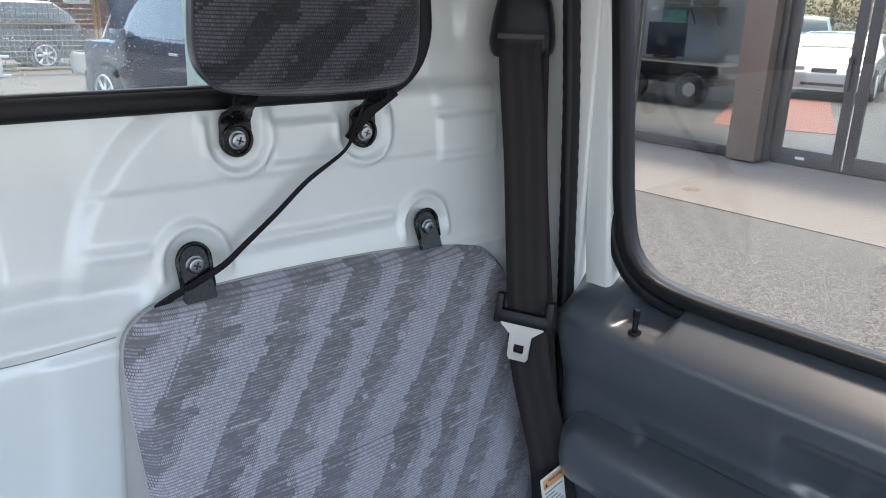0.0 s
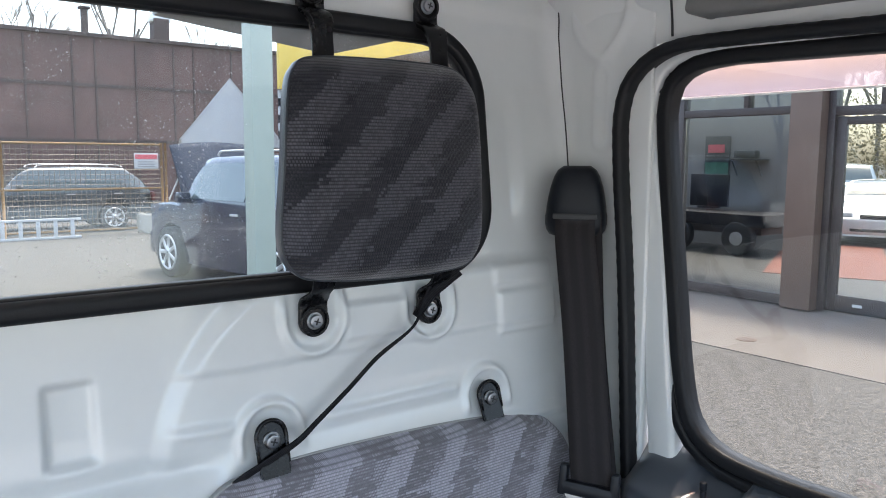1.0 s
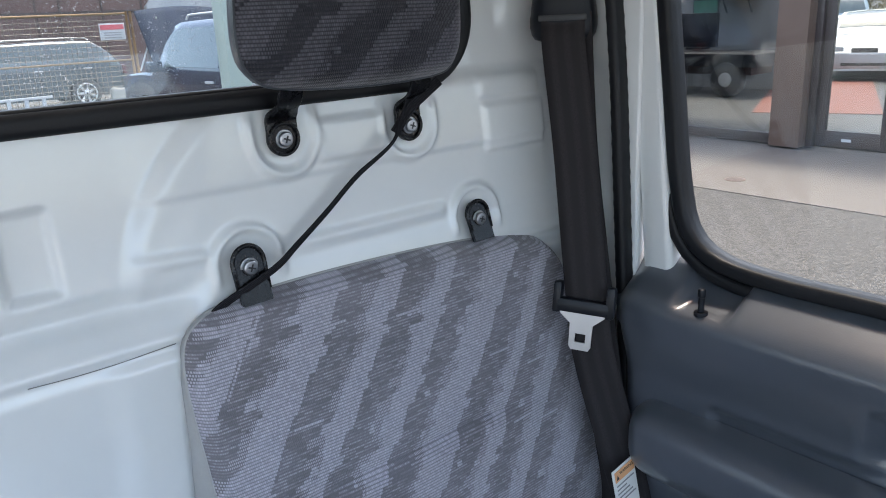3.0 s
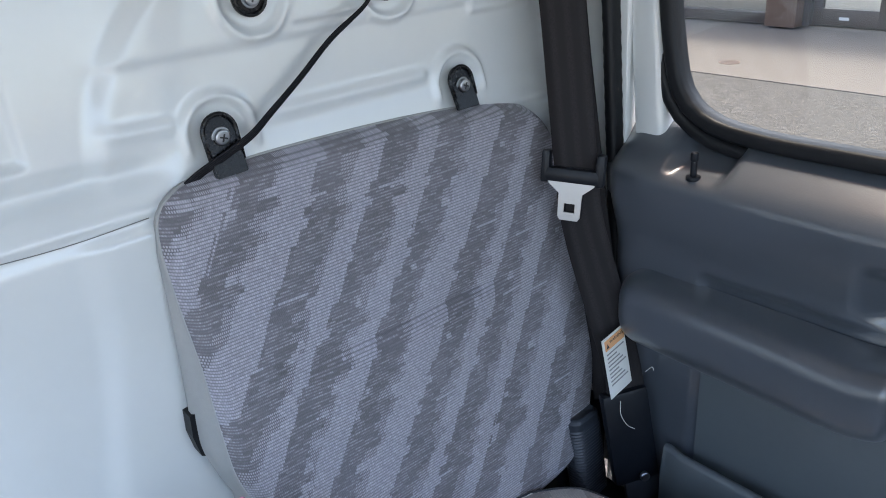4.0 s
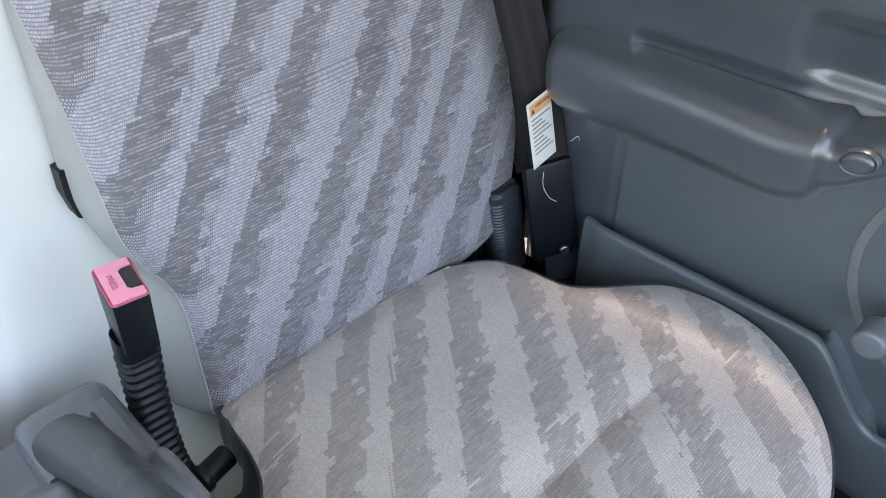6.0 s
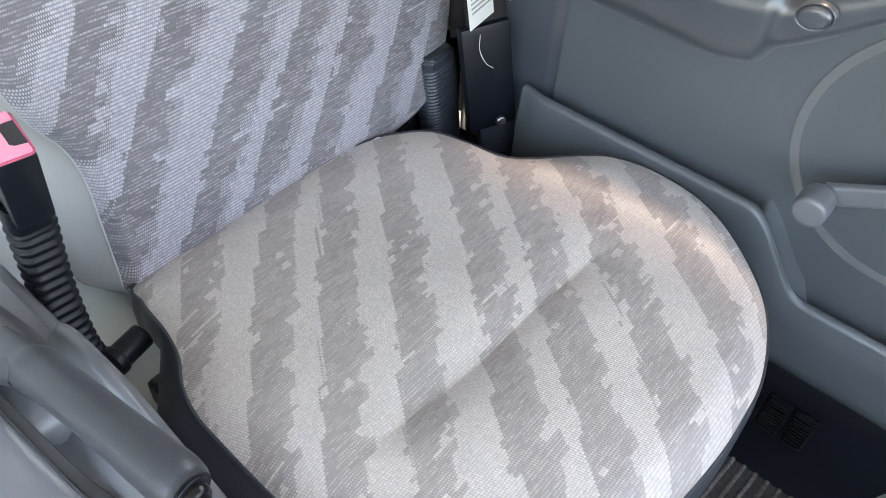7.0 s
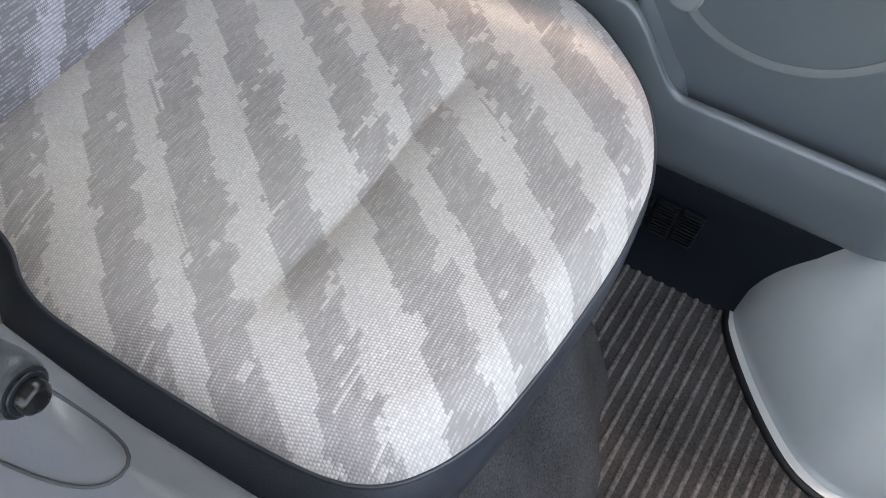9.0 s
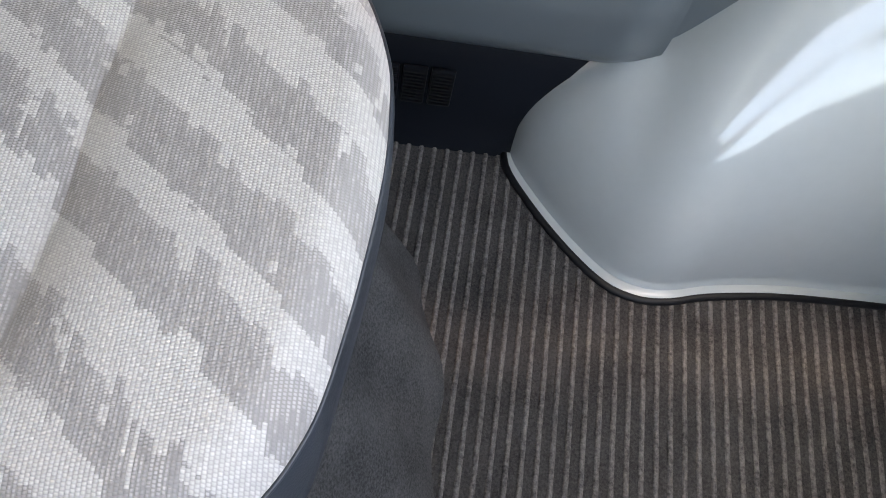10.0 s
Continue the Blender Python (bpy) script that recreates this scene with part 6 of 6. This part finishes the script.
car("estate_car", "grey-blue estate car parked behind the wire fence", (3.45, 19.4), 180, P_TEAL, 4.6, 1.75, 1.44, 0.95, (0.85, 0.25, -1.65, -2.15), 0.98, 1.02, 0.315, (1.38, -1.35), rails=True)
car("hatchback", "blue car parked at the end of the fence", (-0.6, 20.2), 180, car_paint("mid_blue_paint", (0.05, 0.12, 0.30)), 4.2, 1.7, 1.46, 0.95, (0.8, 0.2, -1.4, -1.95), 0.98, 1.04, 0.31, (1.25, -1.25))
# two solid cars stand in for cars mirrored in the shop glass
car("sedan", "white sedan standing in for a reflection in the shop glass", (17.85, 7.25), 196, P_WHITE, 4.7, 1.76, 1.30, 0.94, (0.72, 0.12, -1.15, -1.85), 0.96, 1.02, 0.32, (1.42, -1.35))
car("van", "silver-blue utility car standing in for a reflection in the shop glass", (23.2, 10.6), 205, P_SILVER, 4.3, 1.7, 1.62, 1.02, (1.1, 0.6, -1.9, -2.1), 1.08, 1.15, 0.34, (1.3, -1.25))

# post and canopy edge
post = thing("canopy_post", "pale green square steel post of a canopy", "post", (2.85, 6.5, 0))
box("shaft", (0.20, 0.20, 3.1), (0, 0, 1.55), M_POST, post, 0.012)
box("base_plate", (0.42, 0.42, 0.02), (0, 0, 0.012), M_POST, post, 0.004)
canopy = thing("canopy_roof", "dark underside of a canopy roof on the post", "canopy", (2.9, 7.2, 3.0))
box("panel", (2.1, 1.5, 0.10), (0.72, 0.45, 0.10), M_GREYGRIP, canopy, 0.01, rot=pose(0, 0, 0, 0, 6, 0))

# yellow board with a chequered band
board = thing("yellow_sign", "large yellow sign board over a black and white chequered band", "sign", (8.8, 14.0, 0))
box("face", (4.2, 0.10, 1.25), (0.02, 0, 3.645), M_YELLOW, board, 0.01)
box("pillar", (0.20, 0.14, 3.1), (-1.75, 0.14, 1.55), M_WHITE, board, 0.01)
for i in range(3):
    for j in range(7):
        box("chequer", (0.16, 0.03, 0.16), (-1.98 + 0.16 * i, 0.05, 2.93 - 0.16 * j), M_BLACKCHK if (i + j) % 2 else M_WHITE, board)

# wire fence
fence = thing("wire_fence", "temporary wire mesh fence with yellow posts", "fence", (2.0, 17.6, 0))
for px in (-4.0, -1.0, 0.35, 3.60):
    for dx in (0, 0.09):
        sweep("post", [Vector((px + dx, 0, 0)), Vector((px + dx, 0, 2.0))], ring_section(0.030, 8), M_FENCEPOST, fence, up=(0, 1, 0))
for z in (0.12, 1.0, 1.96):
    sweep("rail", [Vector((-6, 0, z)), Vector((3.60, 0, z))], ring_section(0.020, 8), M_FENCEPOST, fence)
wires_v, wires_f = [], []


def wire(a, b, r=0.006):
    k = len(wires_v)
    a, b = Vector(a), Vector(b)
    t = (b - a).normalized()
    s = t.cross(Vector((0, 1, 0))).normalized() * r
    u = Vector((0, r, 0))
    for p in (a, b):
        wires_v.extend([p + s, p + u, p - s, p - u])
    for i in range(4):
        wires_f.append((k + i, k + (i + 1) % 4, k + 4 + (i + 1) % 4, k + 4 + i))


for i in range(92):
    wire((-6 + 0.10 * i, 0, 0.12), (-6 + 0.10 * i, 0, 1.96))
for i in range(18):
    wire((-6, 0, 0.15 + 0.105 * i), (3.60, 0, 0.15 + 0.105 * i))
tagged(mesh_part("wire_mesh", wires_v, wires_f, M_FENCE, fence, smooth=False), "galvanised wire mesh", kind="stuff")
notice = thing("fence_sign", "white sign with a red heading on the wire fence", "sign", (5.25, 17.54, 1.60))
box("plate", (0.52, 0.01, 0.34), (0, 0, 0), M_WHITE, notice, 0.003)
box("red_band", (0.48, 0.006, 0.10), (0, -0.009, 0.09), M_SIGNRED, notice)
for i in range(3):
    box("print_line", (0.36, 0.004, 0.02), (0, -0.008, -0.02 - 0.05 * i), M_INK, notice)

ladder = thing("ladder", "aluminium ladder lying on its edge by the fence", "ladder", (2.35, 17.3, 0))
for z in (0.03, 0.40):
    box("stile", (2.9, 0.06, 0.05), (0, 0, z), M_ALU, ladder, 0.008)
for i in range(9):
    box("rung", (0.075, 0.035, 0.36), (-1.28 + 0.32 * i, 0, 0.215), M_ALU, ladder, 0.006)

bumper = thing("loose_bumper", "cream plastic car bumper lying on the asphalt", "car bumper", (5.55, 17.5, 0))
bv = []
for i in range(22):
    q = math.pi * i / 21
    for j in range(9):
        k = j / 8
        bv.append(Vector((0.55 * math.cos(q), -0.28 * math.sin(q) + 0.05 * k, 0.02 + 0.50 * k * (0.7 + 0.3 * math.sin(q)) + 0.04 * math.sin(q * 5))))
mesh_part("shell", bv, grid_faces(22, 9), M_CREAM, bumper).modifiers.new("thickness", "SOLIDIFY").thickness = 0.02

tent = thing("tent", "white fabric tent with a pitched roof", "tent", (8.45, 20.5, 0))
tent.rotation_euler.z = radians(-22)
tvx = []
for y in (-1.5, 0.0, 1.5, 3.0):
    for i in range(13):
        k = i / 12 * 2 - 1
        tvx.append(Vector((1.25 * k, y, 2.15 + 1.55 * (1 - abs(k)) - 0.08 * math.sin(abs(k) * math.pi) - 0.05 * math.sin(y * 2 + i))))
mesh_part("roof_sheet", tvx, grid_faces(4, 13), M_TENT, tent, "sagging white roof sheet")
gab = [Vector((1.25 * k, -1.48, 2.15 + 1.55 * (1 - abs(k)))) for k in [i / 12 * 2 - 1 for i in range(13)]]
mesh_part("gable_sheet", gab + [Vector((p.x, -1.45 + 0.04 * math.sin(6 * p.x), 1.95)) for p in gab], grid_faces(2, 13), M_TENT, tent)
sidev = []
for i in range(8):
    for j in range(8):
        sidev.append(Vector((-1.25 + 0.06 * math.sin(i * 2.1), -1.5 + 0.64 * i, 2.15 * j / 7)))
mesh_part("side_sheet", sidev, grid_faces(8, 8), M_TENT, tent)
backv = []
for i in range(14):
    for j in range(8):
        backv.append(Vector((-1.25 + 0.192 * i, 2.9 + 0.08 * math.sin(i * 1.7), 2.3 * j / 7)))
mesh_part("back_sheet", backv, grid_faces(14, 8), M_TENT, tent)
for px, py in ((-1.25, -1.5), (1.25, -1.5), (-1.25, 3), (1.25, 3)):
    sweep("pole", [Vector((px, py, 0)), Vector((px, py, 2.15))], ring_section(0.03, 8), M_ALU, tent, up=(0, 1, 0))

# long brown building
works = thing("brown_building", "long weathered brown clad workshop building", "building", (6, 30.3, 0))
box("wall", (44, 0.5, 6.0), (0, 0.25, 3.0), M_BROWNWALL, works)
box("roof_edge", (44, 0.7, 0.14), (0, 0.2, 6.03), M_SEAM, works, 0.02)
box("roof", (44, 12, 0.3), (0, 6.5, 5.9), M_SEAM, works)
for i in range(36):
    box("panel_seam", (0.06, 0.04, 5.9), (-21.5 + 1.22 * i + 0.25 * math.sin(i * 2.2), -0.015, 2.95), M_SEAM, works)
for z in (2.25, 4.25):
    box("panel_seam", (44, 0.04, 0.12), (0, -0.012, z), M_SEAM, works)
box("flue", (0.22, 0.22, 1.1), (1.3, 0.5, 6.5), M_SEAM, works, 0.02)
box("flue_cap", (0.36, 0.36, 0.10), (1.3, 0.5, 7.05), M_SEAM, works, 0.02)
vent = box("roof_vent", (0.60, 0.6, 1.0), (4.1, 0.8, 6.5), M_SEAM, works, 0.05, "dark boxy roof vent")
box("vent_hood", (0.78, 0.5, 0.3), (4.1, 0.8, 7.0), M_RIM, vent, 0.06)


# ---------------------------------------------------------------- trees
def tree(name, label, at, tall, leafy, seed):
    rnd = random.Random(seed)
    base = thing(name, label, "tree", (at[0], at[1], 0))
    verts, faces = [], []

    def limb(a, b, r0, r1):
        k = len(verts)
        t = (b - a).normalized()
        s = t.cross(Vector((0.31, 0.9, 0.2))).normalized()
        u = t.cross(s)
        for p, r in ((a, r0), (b, r1)):
            for i in range(6):
                q = math.pi * i / 3
                verts.append(p + s * r * math.cos(q) + u * r * math.sin(q))
        for i in range(6):
            faces.append((k + i, k + (i + 1) % 6, k + 6 + (i + 1) % 6, k + 6 + i))

    tips = []

    def grow(a, d, length, r, depth):
        b = a + d * length
        limb(a, b, r, r * 0.68)
        if depth == 0:
            tips.append(b)
            return
        for _ in range(3 if depth > 1 else 4):
            dd = (d + Vector((rnd.uniform(-0.75, 0.75), rnd.uniform(-0.75, 0.75), rnd.uniform(-0.1, 0.6)))).normalized()
            grow(a.lerp(b, rnd.uniform(0.6, 1.0)), dd, length * rnd.uniform(0.55, 0.8), r * 0.55, depth - 1)

    grow(Vector((0, 0, 0)), Vector((rnd.uniform(-0.05, 0.05), 0, 1)), tall * 0.36, tall * 0.013, 4)
    mesh_part("trunk", verts, faces, M_BARK, base, "bare grey trunk and limbs")
    if leafy:
        lv, lf = [], []
        for tip in tips:
            for _ in range(leafy):
                c = tip + Vector((rnd.gauss(0, 0.45), rnd.gauss(0, 0.45), rnd.gauss(0, 0.4)))
                a = Vector((rnd.uniform(-1, 1), rnd.uniform(-1, 1), rnd.uniform(-1, 1))).normalized() * rnd.uniform(0.05, 0.11)
                b = a.orthogonal().normalized() * a.length * 0.6
                k = len(lv)
                lv.extend([c - a, c + b, c + a, c - b])
                lf.append((k, k + 1, k + 2, k + 3))
        tagged(mesh_part("crown", lv, lf, M_LEAF, base, "thin yellow-green spring leaves", smooth=False), kind="stuff")
    return base


for i, (tx, ty) in enumerate(((28, 8), (30, 14), (27, 19), (33, 11), (34, 20), (31, 3), (38, 16), (29, 25))):
    tree("tree", "tall tree with thin yellow-green spring foliage behind the shop", (tx, ty), 9 + (i * 5) % 4, 80, 40 + i)
for i, (tx, ty) in enumerate(((2, 46), (7, 48), (12, 44), (17, 47), (9, 52))):
    tree("tree", "bare grey tree behind the brown building", (tx, ty), 12 + (i * 3) % 4, 0, 80 + i)

for i, (tx, ty) in enumerate(((-15, 9), (-17, 13), (-14, 17), (-19, 6))):
    tree("tree", "thin yellow-green tree across the lot from the shop", (tx, ty), 8 + (i * 5) % 4, 60, 140 + i)

# hedge behind the cars
rnd = random.Random(7)
hv, hf = [], []
for i in range(36000):
    c = Vector((rnd.gauss(0, 0.9), rnd.uniform(-7, 15), abs(rnd.gauss(0, 2.6)) + 0.05))
    q = Vector((rnd.uniform(-1, 1), rnd.uniform(-1, 1), rnd.uniform(-1, 1))).normalized() * rnd.uniform(0.03, 0.09)
    w = q.orthogonal().normalized() * q.length * 0.6
    k = len(hv)
    hv.extend([c - q, c + w, c + q, c - w])
    hf.append((k, k + 1, k + 2, k + 3))
hedge = mesh_part("hedge", hv, hf, M_LEAF, smooth=False)
hedge.location = (31.5, 6, 0)
tagged(hedge, "rough brown and yellow-green hedge behind the parked cars", "hedge", kind="stuff")
